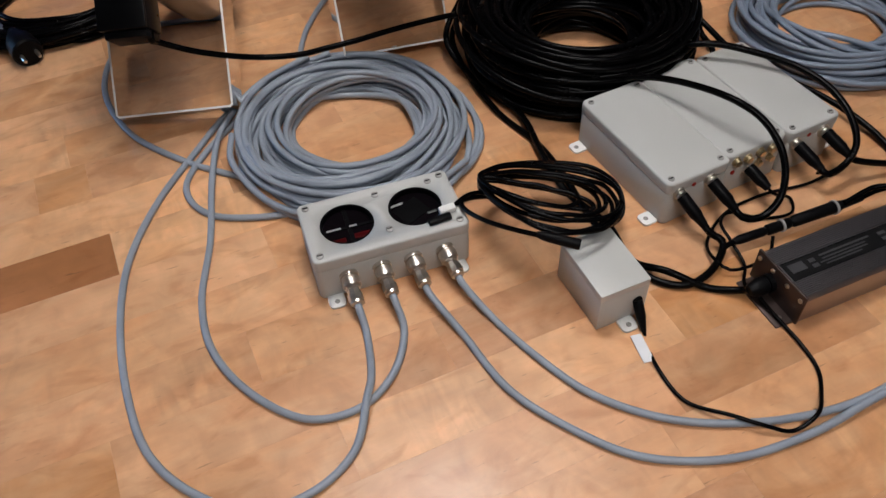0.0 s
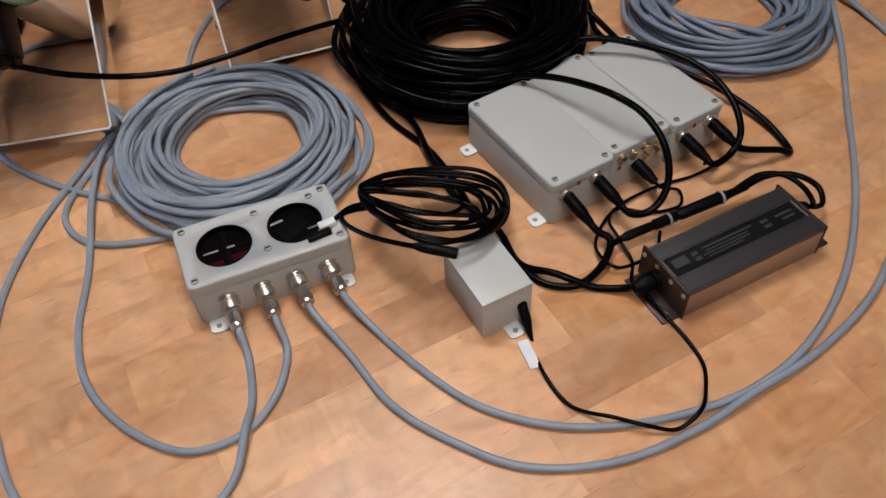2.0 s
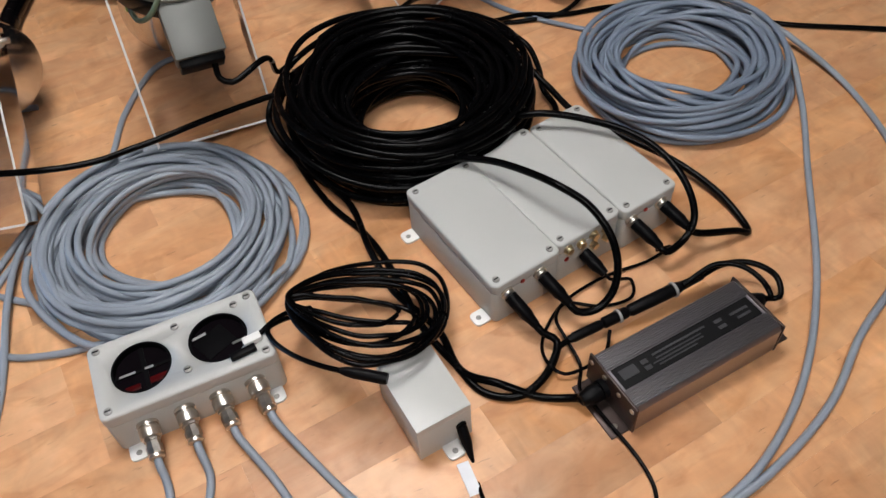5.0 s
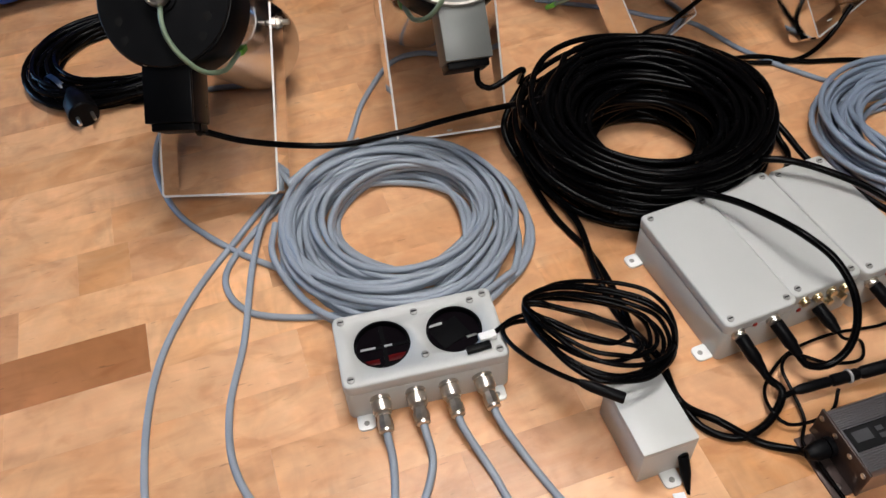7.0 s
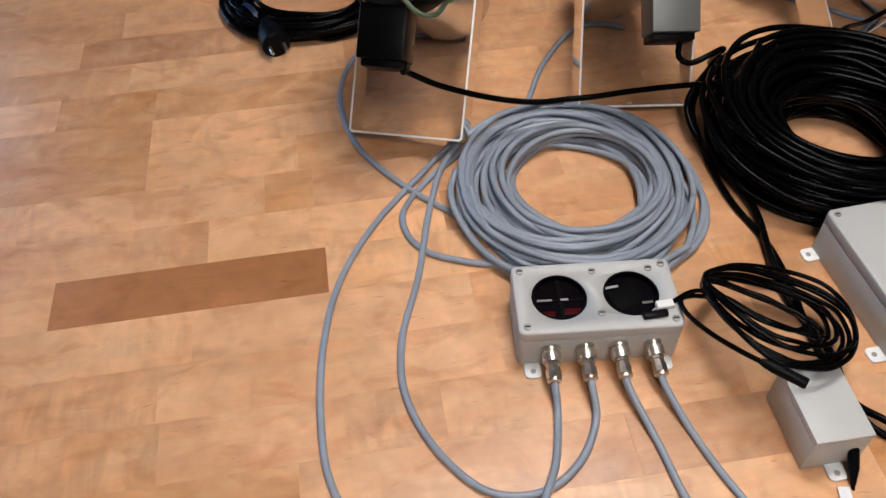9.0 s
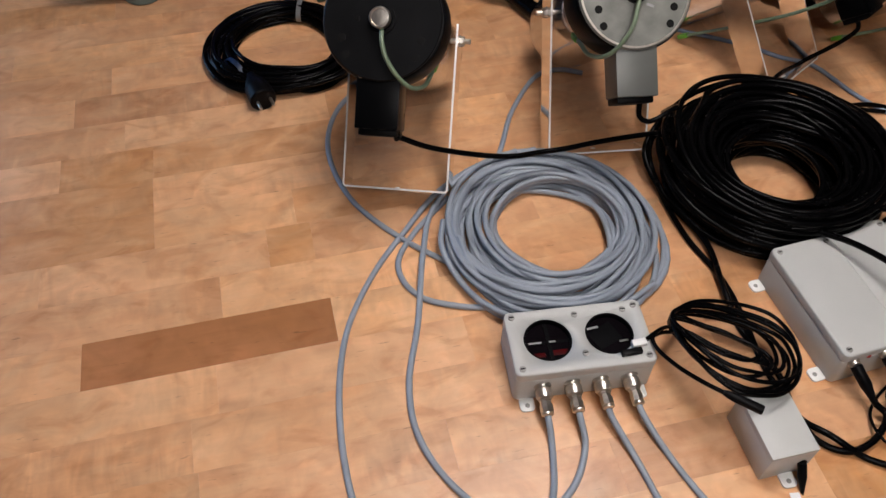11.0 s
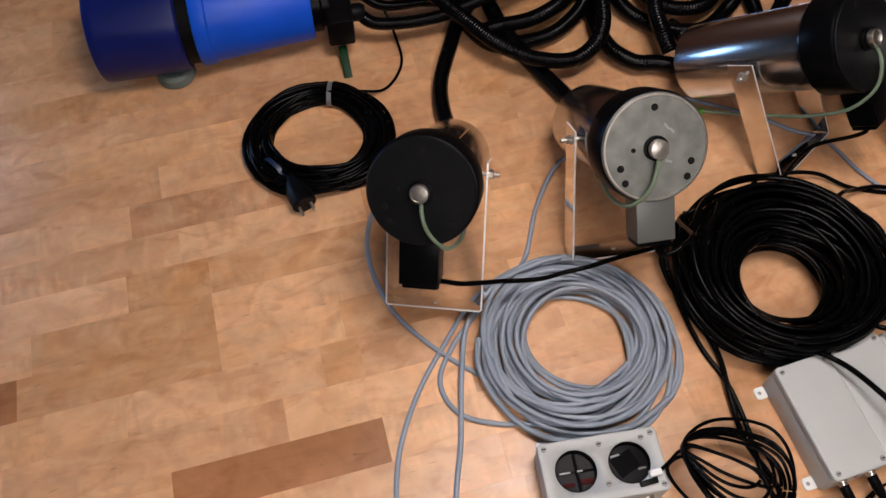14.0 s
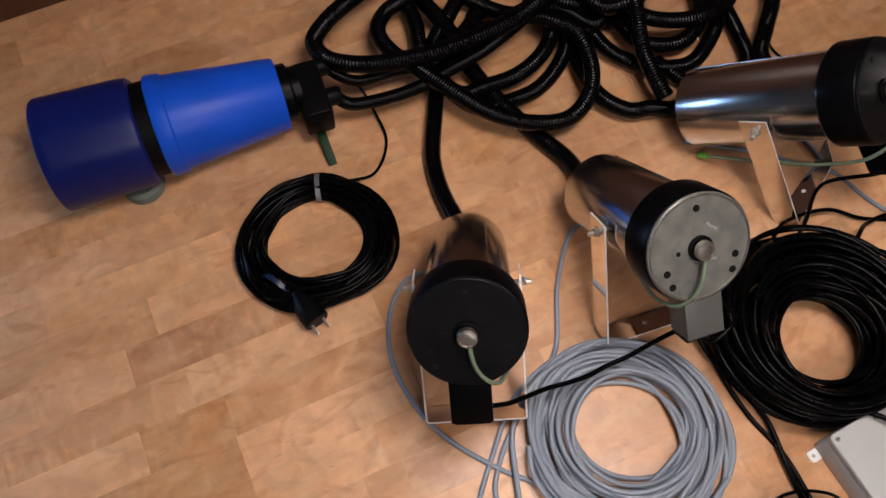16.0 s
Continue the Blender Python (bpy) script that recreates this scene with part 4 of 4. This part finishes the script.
cable("grey_cable", [(-0.20, 0.90, 0.034), (-0.172, 0.850, 0.030), (-0.120, 0.808, 0.018), (-0.060, 0.800, 0.014), (0.03, 0.822, 0.02), (0.09, 0.88, 0.02)], GD, GREY_CABLE, "loose turn of grey coaxial cable beside the coil")
cable("grey_cable", [(0.10, 1.52, Z), (0.254, 1.491, Z), (0.310, 1.470, Z), (0.366, 1.458, Z), (0.438, 1.385, Z), (0.518, 1.328, Z), (0.585, 1.300, Z), (0.66, 1.315, 0.02)], GD * 0.9, GREY_CABLE_B, "blue grey cable running behind the black coil")

# ---- black cable runs ----
BD = 0.0092
BZ = BD / 2


def on_box(k, x, y, z):
    return tuple(CBOX[k] @ Vector((x, y, z)))


def din_plug(name, k, x, z, yaw, drop, length=0.040):
    """A black rubber plug pushed into a socket, hanging slightly down."""
    a = Vector(on_box(k, x, -CD / 2 - 0.006, z))
    d = (CBOX[k].to_3x3() @ Vector((math.sin(radians(yaw)), -math.cos(radians(yaw)), -math.tan(radians(drop))))).normalized()
    t = tagged(part(name, lathe([(0.0070, 0), (0.0078, 0.002), (0.0078, length * 0.65), (0.0065, length * 0.75), (0.0050, length)], 20), BLACK_RUBBER, m=to_axis(a, a + d)), "black rubber plug pushed into a controller socket", "plug", "plugs in the controller boxes")
    return a + d * (length - 0.004), d


e1, d1 = din_plug("plug", 0, -0.030, 0.049, 14, 30, 0.044)
e2, d2 = din_plug("plug", 0, 0.016, 0.051, 15, 28, 0.044)
e3, d3 = din_plug("plug", 2, -0.030, 0.049, 14, 22, 0.042)
e4, d4 = din_plug("plug", 2, 0.016, 0.051, 15, 22, 0.042)
ej, dj = din_plug("plug", 1, -0.013, 0.039, 10, 18, 0.036)

# two cables from the coil, under the thin lead, past the small box
cable("black_cable", [(0.10, 1.22, 0.05), (0.072, 1.15, 0.03), (0.090, 1.090, 0.012), (0.139, 0.990, BZ), (0.187, 0.925, BZ), (0.216, 0.862, BZ), (0.245, 0.775, BZ), (0.276, 0.722, BZ), (0.303, 0.682, BZ), (0.340, 0.672, BZ + 0.002), (0.374, 0.694, BZ + 0.006), (0.391, 0.730, 0.015), tuple(e1 + d1 * 0.015), tuple(e1)], BD, BLACK_CABLE, "black cable from the coil to a controller plug")
cable("black_cable", [(0.09, 1.20, 0.07), (0.063, 1.13, 0.04), (0.104, 1.06, 0.014), (0.166, 0.980, BZ + 0.008), (0.190, 0.895, BZ + 0.009), (0.214, 0.835, BZ), (0.262, 0.770, BZ), (0.282, 0.712, BZ), (0.318, 0.686, BZ + 0.010), (0.364, 0.668, BZ), (0.400, 0.658, 0.012), tuple(PSU @ Vector((-PL / 2 - 0.028, 0.010, 0.020)))], BD, BLACK_CABLE, "black cable from the coil to the power supply")
cable("black_cable", [tuple(e2), tuple(e2 + d2 * 0.016), (0.442, 0.760, 0.024), (0.462, 0.772, 0.038), (0.470, 0.792, 0.060), (0.464, 0.818, 0.086), (0.444, 0.846, 0.106), (0.418, 0.868, 0.115), (0.385, 0.906, 0.108), (0.343, 0.951, 0.090), (0.300, 0.975, 0.075), (0.250, 0.990, 0.050)], BD, BLACK_CABLE, "black cable arching over the controller boxes into the coil")
cable("black_cable", [tuple(e3), tuple(e3 + d3 * 0.012), (0.566, 0.840, 0.034), (0.579, 0.856, 0.050), (0.578, 0.892, 0.068), (0.560, 0.938, 0.080), (0.528, 0.978, 0.084), (0.468, 1.012, 0.088), (0.425, 1.022, 0.092), (0.395, 1.030, 0.085), (0.360, 1.070, 0.050)], BD, BLACK_CABLE, "black cable arching over the controller boxes into the coil")
cable("black_cable", [tuple(e4), tuple(e4 + d4 * 0.010), (0.640, 0.858, 0.014), (0.657, 0.862, BZ), (0.642, 0.920, BZ + 0.006), (0.600, 0.982, 0.018), (0.545, 1.032, 0.024), (0.486, 1.084, 0.032), (0.454, 1.141, 0.042), (0.413, 1.197, 0.06), (0.37, 1.235, 0.06)], BD, BLACK_CABLE, "black cable curling round the end of the controller boxes")
cable("black_cable", [(0.440, 1.080, 0.010), (0.459, 1.096, 0.008), (0.468, 1.130, 0.008), (0.456, 1.160, 0.016), (0.455, 1.195, 0.028), (0.442, 1.238, 0.042), (0.395, 1.262, 0.058), (0.33, 1.25, 0.06)], BD, BLACK_CABLE, "black cable looping behind the controller boxes")

# thin cords
cable("thin_cable", [tuple(e3 + Vector((0, 0, -0.01))), (0.556, 0.852, 0.006), (0.526, 0.836, 0.004), (0.464, 0.818, 0.004), (0.407, 0.784, 0.005), (0.376, 0.736, 0.004), (0.378, 0.700, 0.014), (0.392, 0.690, 0.010), (0.440, 0.708, 0.012), (0.452, 0.735, 0.016)], 0.0042, BLACK_CABLE, "thin black cord lying in front of the controller boxes")
cable("thin_cable", [tuple(ej), tuple(ej + dj * 0.012), (0.497, 0.810, 0.004), (0.492, 0.786, 0.004), (0.455, 0.777, 0.004), (0.412, 0.784, 0.008), (0.396, 0.760, 0.014), (0.402, 0.735, 0.012), (0.412, 0.700, 0.006), (0.405, 0.672, 0.006), (0.412, 0.655, 0.008)], 0.0042, BLACK_CABLE, "thin black cord with a small jack plug")

# inline connectors tied beside the power supply
a, b = Vector((0.404, 0.730, 0.014)), Vector((0.575, 0.790, 0.024))
inl = thing("inline_connector", to_axis(a, b), "black inline cable connectors held with white ties", "connector")
part("front_shell", lathe([(0.004, 0), (0.0058, 0.008), (0.0058, 0.040), (0.0046, 0.044), (0.0068, 0.046), (0.0068, 0.075), (0.0052, 0.078)], 20), BLACK_RUBBER, inl)
part("rear_shell", lathe([(0.0056, 0.078), (0.0074, 0.082), (0.0078, 0.142), (0.0056, 0.150), (0.0042, 0.178)], 20), BLACK_RUBBER, inl)
part("cable_tie", ring_bm(0.0069, 0.0083, 0.003, 24), TIE_WHITE, inl, "white cable tie", m=pose(0, 0, 0.064))
part("cable_tie", ring_bm(0.0079, 0.0093, 0.003, 24), TIE_WHITE, inl, "white cable tie", m=pose(0, 0, 0.138))
cable("supply_cable", [tuple(b - (b - a).normalized() * 0.01), (0.600, 0.798, 0.030), (0.630, 0.792, 0.034), (0.652, 0.772, 0.030), (0.648, 0.748, 0.024), tuple(PSU @ Vector((PL / 2 + 0.024, 0.012, 0.020)))], 0.0072, BLACK_CABLE, "black cord looping into the end of the power supply")
cable("supply_cable", [(0.545, 0.775, 0.030), (0.585, 0.790, 0.042), (0.612, 0.782, 0.044), (0.632, 0.762, 0.036), (0.636, 0.745, 0.028), tuple(PSU @ Vector((PL / 2 + 0.024, 0.012, 0.020)))], 0.0066, BLACK_CABLE, "black cord looping into the end of the power supply")
cable("supply_cable", [(0.412, 0.733, 0.014), (0.392, 0.722, 0.014), (0.380, 0.704, 0.012), (0.372, 0.69, 0.010)], 0.0072, BLACK_CABLE, "short black cord between connector and cable")

# power cord of the small box with its paper tag
sp = SBOX @ Vector((0.018, -SD / 2 - 0.001, 0.028))
sd = (Vector((0.279, 0.613, 0.006)) - sp).normalized()
tagged(part("power_plug", lathe([(0.0055, 0), (0.0058, 0.002), (0.0058, 0.018), (0.0042, 0.026), (0.0026, 0.036)], 18), BLACK_RUBBER, m=to_axis(sp, sp + sd)), "small black barrel plug in the pale box", "plug")
cable("power_cable", [tuple(sp + sd * 0.032), tuple(sp + sd * 0.046), (0.286, 0.564, 0.0025), (0.308, 0.521, 0.0025), (0.349, 0.498, 0.012), (0.378, 0.487, 0.011), (0.408, 0.484, 0.004), (0.434, 0.498, 0.012), (0.449, 0.527, 0.004), (0.455, 0.556, 0.0025), (0.446, 0.590, 0.003), (0.430, 0.622, 0.005), (0.415, 0.648, 0.010)], 0.0046, BLACK_CABLE, "thin black power cord from the small box to the power supply")
tagged(part("paper_tag", box(0.013, 0.036, 0.0006, m=pose(0, 0, 0, 3, 4, 0)), PAPER, m=pose(0.2745, 0.588, 0.0022, 0, 0, 16)), "small white paper tag on the power cord", "tag")

# cables of the junction boxes
ja = UNIT_A @ Vector((0.022, -0.134, -0.143))
jb_ = UNIT_B @ pose(0, 0, 0, TIP_B, 0, 0) @ Vector((0.014, -0.125, -0.150))
jc = UNIT_C @ pose(0, 0, 0, TIP_C, 0, 0) @ Vector((0.0, -0.133, -0.150))
down_a, down_b, down_c = (u.to_3x3() @ Vector((0, 0, -1)) for u in (UNIT_A, UNIT_B, UNIT_C))
cable("black_cable", [tuple(ja), tuple(ja + down_a * 0.012), (-0.301, 0.962, 0.159), (-0.268, 0.974, 0.137), (-0.237, 0.990, 0.118), (-0.202, 1.007, 0.101), (-0.165, 1.019, 0.092), (-0.134, 1.031, 0.087), (-0.103, 1.048, 0.084), (-0.067, 1.064, 0.083), (-0.020, 1.090, 0.081), (0.04, 1.120, 0.078), (0.12, 1.160, 0.07)], 0.0085, BLACK_CABLE, "black cable from a junction box to the black coil")
cable("black_cable", [tuple(jb_), tuple(jb_ + down_b * 0.022), tuple(jb_ + down_b * 0.034 + Vector((0.012, 0.004, 0.004))), tuple(jb_ + Vector((0.055, 0.02, -0.02))), (0.085, 1.19, 0.075), (0.11, 1.21, 0.08)], 0.0078, BLACK_CABLE, "short black cable from a junction box to the black coil")
cable("black_cable", [tuple(jc), tuple(jc + down_c * 0.02), (0.327, 1.399, 0.05), (0.262, 1.300, 0.08), (0.22, 1.23, 0.05)], 0.0078, BLACK_CABLE, "black cable from a junction box to the black coil")
cable("black_cable", [(0.19, 1.22, 0.05), (0.215, 1.29, 0.07), (0.265, 1.335, 0.04), (0.346, 1.362, 0.02), (0.410, 1.352, BZ), (0.494, 1.352, BZ), (0.535, 1.368, BZ), (0.575, 1.40, 0.02), (0.605, 1.43, 0.06)], 0.0078, BLACK_CABLE, "black cable running from the coil behind the grey coil")
cable("black_cable", [(0.32, 1.21, 0.05), (0.365, 1.29, 0.06), (0.41, 1.335, 0.02), (0.46, 1.357, BZ + 0.006), (0.530, 1.355, BZ), (0.600, 1.362, BZ), (0.70, 1.352, BZ), (0.839, 1.275, BZ), (0.948, 1.243, BZ), (1.15, 1.20, BZ), (1.35, 1.22, BZ)], 0.0085, BLACK_CABLE, "black cable running off past the grey coil")

# ---- corrugated hoses ----
HD = 0.033
tips = [UNIT_A, UNIT_B @ pose(0, 0, 0, TIP_B, 0, 0), UNIT_C @ pose(0, 0, 0, TIP_C, 0, 0), UNIT_D @ pose(0, 0, 0, -12, 0, 0)]
reach = (0.151, 0.160, 0.154, 0.168)
rear = [u @ Vector((0, q + 0.045, 0)) for u, q in zip(tips, reach)]
back = [(u.to_3x3() @ Vector((0, 1, 0))) for u in tips]
HL = "black corrugated hose in a tangled pile"
HU = "black hose leaving the cylinder unit"
g1, g2 = blue.matrix_basis @ Vector((0.036, 0, 0.515)), blue.matrix_basis @ Vector((-0.036, 0, 0.515))


def pile(pts, d=HD):
    hose("corrugated_hose", pts, d, BLACK_HOSE, HL)


# two thin conduits out of the blue housing
pile([tuple(g1), (-0.540, 1.625, 0.060), (-0.461, 1.656, 0.050), (-0.394, 1.676, 0.045), (-0.30, 1.73, 0.04), (-0.22, 1.80, 0.03), (-0.16, 1.90, 0.03)], HD * 0.72)
pile([tuple(g2), (-0.545, 1.565, 0.070), (-0.502, 1.577, 0.060), (-0.416, 1.609, 0.060), (-0.350, 1.642, 0.075), (-0.283, 1.682, 0.085), (-0.202, 1.758, 0.090), (-0.153, 1.823, 0.08), (-0.10, 1.92, 0.05), (-0.04, 2.01, 0.03)], HD * 0.82)
# the wide top loop
pile([(-0.36, 1.98, 0.03), (-0.45, 1.92, 0.06), (-0.550, 1.790, 0.10), (-0.597, 1.734, 0.10), (-0.616, 1.686, 0.10), (-0.592, 1.649, 0.10), (-0.522, 1.632, 0.102), (-0.415, 1.645, 0.108), (-0.317, 1.678, 0.115), (-0.240, 1.718, 0.12), (-0.183, 1.766, 0.12), (-0.12, 1.84, 0.10), (-0.05, 1.93, 0.06), (0.05, 2.00, 0.03)], HD * 1.08)
# loops below it
pile([(-0.25, 1.97, 0.03), (-0.36, 1.90, 0.05), (-0.441, 1.830, 0.06), (-0.485, 1.787, 0.065), (-0.497, 1.737, 0.07), (-0.471, 1.689, 0.07), (-0.416, 1.641, 0.078), (-0.350, 1.588, 0.078), (-0.276, 1.543, 0.07), (-0.202, 1.528, 0.06), (-0.127, 1.542, 0.055), (-0.086, 1.594, 0.06), (-0.081, 1.660, 0.07), (-0.109, 1.728, 0.08), (-0.169, 1.764, 0.075), (-0.25, 1.80, 0.05), (-0.33, 1.86, 0.03)])
pile([(-0.46, 1.93, 0.02), (-0.45, 1.85, 0.035), (-0.424, 1.783, 0.04), (-0.412, 1.712, 0.04), (-0.383, 1.657, 0.035), (-0.33, 1.615, 0.03), (-0.284, 1.625, 0.04), (-0.228, 1.645, 0.045), (-0.182, 1.682, 0.05), (-0.157, 1.724, 0.05), (-0.149, 1.773, 0.045), (-0.17, 1.85, 0.03), (-0.22, 1.92, 0.02)])
pile([(-0.40, 1.73, 0.02), (-0.36, 1.64, 0.018), (-0.295, 1.590, 0.018), (-0.239, 1.603, 0.02), (-0.182, 1.629, 0.025), (-0.141, 1.677, 0.03), (-0.120, 1.732, 0.035), (-0.133, 1.805, 0.04), (-0.18, 1.87, 0.05), (-0.26, 1.90, 0.05), (-0.331, 1.845, 0.045), (-0.360, 1.783, 0.05), (-0.389, 1.726, 0.03), (-0.36, 1.68, 0.02)])
pile([(-0.30, 1.95, 0.02), (-0.29, 1.86, 0.02), (-0.31, 1.79, 0.02), (-0.27, 1.75, 0.06), (-0.20, 1.79, 0.07), (-0.13, 1.80, 0.06), (-0.06, 1.77, 0.05), (-0.03, 1.83, 0.05), (-0.07, 1.90, 0.06), (-0.15, 1.94, 0.05)])
pile([(-0.20, 2.02, 0.02), (-0.17, 1.92, 0.02), (-0.12, 1.84, 0.02), (-0.06, 1.80, 0.02), (0.0, 1.80, 0.03), (0.03, 1.86, 0.05), (0.0, 1.93, 0.08), (-0.08, 1.95, 0.08), (-0.13, 1.89, 0.06), (-0.10, 1.81, 0.10), (-0.05, 1.77, 0.10), (0.01, 1.79, 0.10), (0.06, 1.86, 0.08), (0.07, 1.95, 0.04)])
pile([(-0.14, 1.98, 0.04), (-0.19, 1.90, 0.05), (-0.16, 1.83, 0.06), (-0.10, 1.80, 0.075), (-0.04, 1.82, 0.07), (0.0, 1.88, 0.06), (0.02, 1.98, 0.04)])
# hoses of the leaning units
hose("corrugated_hose", [tuple(rear[0] - back[0] * 0.015), tuple(rear[0] + back[0] * 0.012), (-0.370, 1.400, 0.022), (-0.387, 1.470, 0.019), (-0.384, 1.571, 0.019), (-0.378, 1.637, 0.022), (-0.34, 1.74, 0.03), (-0.28, 1.83, 0.03)], HD * 0.98, BLACK_HOSE, HU, deep=0.25)
hose("corrugated_hose", [tuple(rear[1] - back[1] * 0.015), tuple(rear[1] + back[1] * 0.012), (-0.135, 1.473, 0.022), (-0.180, 1.520, 0.019), (-0.240, 1.583, 0.019), (-0.305, 1.664, 0.03), (-0.36, 1.76, 0.05), (-0.42, 1.86, 0.03)], HD * 1.05, BLACK_HOSE, HU, deep=0.35)
hose("corrugated_hose", [tuple(rear[2] - back[2] * 0.015), tuple(rear[2] + back[2] * 0.012), (0.036, 1.580, 0.030), (-0.003, 1.573, 0.032), (-0.052, 1.596, 0.035), (-0.086, 1.650, 0.035), (-0.10, 1.74, 0.03), (-0.06, 1.84, 0.03), (-0.02, 1.92, 0.03)], HD, BLACK_HOSE, HU, deep=0.5)
# the second heap, behind the sideways unit
pile([(0.060, 1.590, 0.055), (0.045, 1.610, 0.07), (0.020, 1.673, 0.085), (0.011, 1.756, 0.10), (0.014, 1.842, 0.09), (0.04, 1.93, 0.05), (0.12, 1.98, 0.03)], HD * 1.05)
pile([(-0.05, 1.86, 0.03), (-0.070, 1.790, 0.03), (-0.030, 1.718, 0.028), (0.046, 1.683, 0.025), (0.126, 1.689, 0.025), (0.173, 1.745, 0.028), (0.201, 1.817, 0.03), (0.19, 1.90, 0.03), (0.12, 1.94, 0.03), (0.04, 1.90, 0.03), (-0.02, 1.83, 0.025), (-0.007, 1.770, 0.045), (0.034, 1.722, 0.05), (0.102, 1.722, 0.05), (0.140, 1.757, 0.05), (0.16, 1.84, 0.05), (0.12, 1.90, 0.06)])
pile([(-0.06, 1.88, 0.06), (-0.045, 1.83, 0.075), (-0.010, 1.790, 0.08), (0.042, 1.754, 0.085), (0.109, 1.750, 0.085), (0.168, 1.775, 0.08), (0.206, 1.810, 0.07), (0.23, 1.89, 0.05), (0.18, 1.97, 0.03)])
pile([(0.17, 1.99, 0.02), (0.20, 1.90, 0.02), (0.224, 1.817, 0.022), (0.238, 1.759, 0.022), (0.245, 1.700, 0.022), (0.20, 1.64, 0.02), (0.13, 1.64, 0.02), (0.06, 1.70, 0.02)])
pile([tuple(rear[3] - back[3] * 0.015), tuple(rear[3] + back[3] * 0.012), (0.285, 1.650, 0.05), (0.262, 1.690, 0.05), (0.282, 1.757, 0.05), (0.309, 1.844, 0.05), (0.29, 1.93, 0.04), (0.20, 1.99, 0.03)])
cable("thin_black_wire", [(0.40, 1.70, 0.010), (0.345, 1.708, 0.006), (0.316, 1.728, 0.005), (0.300, 1.775, 0.006), (0.305, 1.83, 0.02)], 0.006, BLACK_CABLE, "thin black wire beside the hoses")

# ---- parquet strips ----
STRIP, W_LINE, THICK = 0.075, 0.7865, 0.012
dir_s = Vector((math.cos(radians(TURN_ROOM)), math.sin(radians(TURN_ROOM)), 0))
LENGTHS = (0.26, 0.315, 0.345, 0.40, 0.45)


def strip_mesh(length):
    g = 0.00004
    bm = box(length - 2 * g, STRIP - 2 * g, THICK, at=(0, 0, -THICK))
    top = [e for e in bm.edges if all(v.co.z > -0.0001 for v in e.verts)]
    bmesh.ops.bevel(bm, geom=top, offset=0.00007, segments=1, affect="EDGES")
    return bm


TONES = {"": WOOD, "dark": WOOD_DARK, "mid": WOOD_MID, "tan": WOOD_TAN, "pale": WOOD_PALE}
STRIPS = {}


def strip(length, tone):
    """One mesh for each length and tone of strip."""
    key = (round(length, 3), tone)
    if key not in STRIPS:
        STRIPS[key] = to_mesh(strip_mesh(length), "plank", TONES[tone], 0)
    return STRIPS[key]


# strips that stand out: row, then the joints along the row and the tones between them
FIXED = {
    0: ((-0.70, -0.357, -0.012, 0.30), ("pale", "dark", "pale")),
    1: ((-0.62, -0.165, 0.15), ("", "pale")),
    2: ((-0.55, -0.42, -0.090, -0.022, 0.33), ("", "pale", "tan", "")),
    3: ((-0.94, -0.596, -0.256, -0.041, 0.27), ("dark", "tan", "pale", "")),
    4: ((-0.571, -0.256, 0.055), ("tan", "pale")),
    5: ((-0.655, -0.402, -0.254, 0.10), ("pale", "tan", "")),
    6: ((-0.62, -0.30, 0.045), ("", "pale")),
    -1: ((-0.55, -0.18, 0.165), ("pale", "pale")),
    -4: ((-0.06, 0.300, 0.505, 0.83), ("", "mid", "pale")),
    -5: ((0.16, 0.545, 0.86), ("pale", "tan")),
    -6: ((0.10, 0.490, 0.750, 1.05), ("", "mid", "")),
}
rp = random.Random(77)
rest_v, rest_f = [], []
count = 0
for row in range(-45, 20):
    w = W_LINE + row * STRIP + STRIP / 2
    if not (W0 + 0.05 < w < W1 - 0.03):
        continue
    joints, tones = FIXED.get(row, ((rp.uniform(-0.4, 0.0),), ()))
    spans = [(a, b - a, tone) for a, b, tone in zip(joints, joints[1:], tones)]
    s = joints[-1]
    while s < S1 - 0.5:
        L = rp.choice(LENGTHS)
        spans.append((s, L, rp.choice(("mid", "tan")) if rp.random() < 0.10 else ""))
        s += L
    s = joints[0]
    while s > S0 + 0.5:
        L = rp.choice(LENGTHS)
        s -= L
        spans.append((s, L, rp.choice(("mid", "tan")) if rp.random() < 0.10 else ""))
    for s, L, tone in spans:
        c = s + L / 2
        near = -1.35 < c < 1.35 and 0.15 < w < 2.1
        if near and count < 300:
            ob = new("plank", strip(L, tone))
            ob.parent = floor
            ob.matrix_basis = pose(c, w, 0, 0, 0, 180 * rp.randint(0, 1))
            count += 1
        else:
            n = len(rest_v)
            g = 0.0001
            for z in (-THICK, 0):
                rest_v += [(s + g, w - STRIP / 2 + g, z), (s + L - g, w - STRIP / 2 + g, z), (s + L - g, w + STRIP / 2 - g, z), (s + g, w + STRIP / 2 - g, z)]
            rest_f += [(n + 4, n + 5, n + 6, n + 7), (n, n + 1, n + 5, n + 4), (n + 1, n + 2, n + 6, n + 5), (n + 2, n + 3, n + 7, n + 6), (n + 3, n, n + 4, n + 7)]
me = bpy.data.meshes.new("planks_beyond")
me.from_pydata(rest_v, [], rest_f)
me.materials.append(WOOD_FAR)
ob = new("planks_beyond", me)
ob.parent = floor
tagged(ob, kind="stuff")
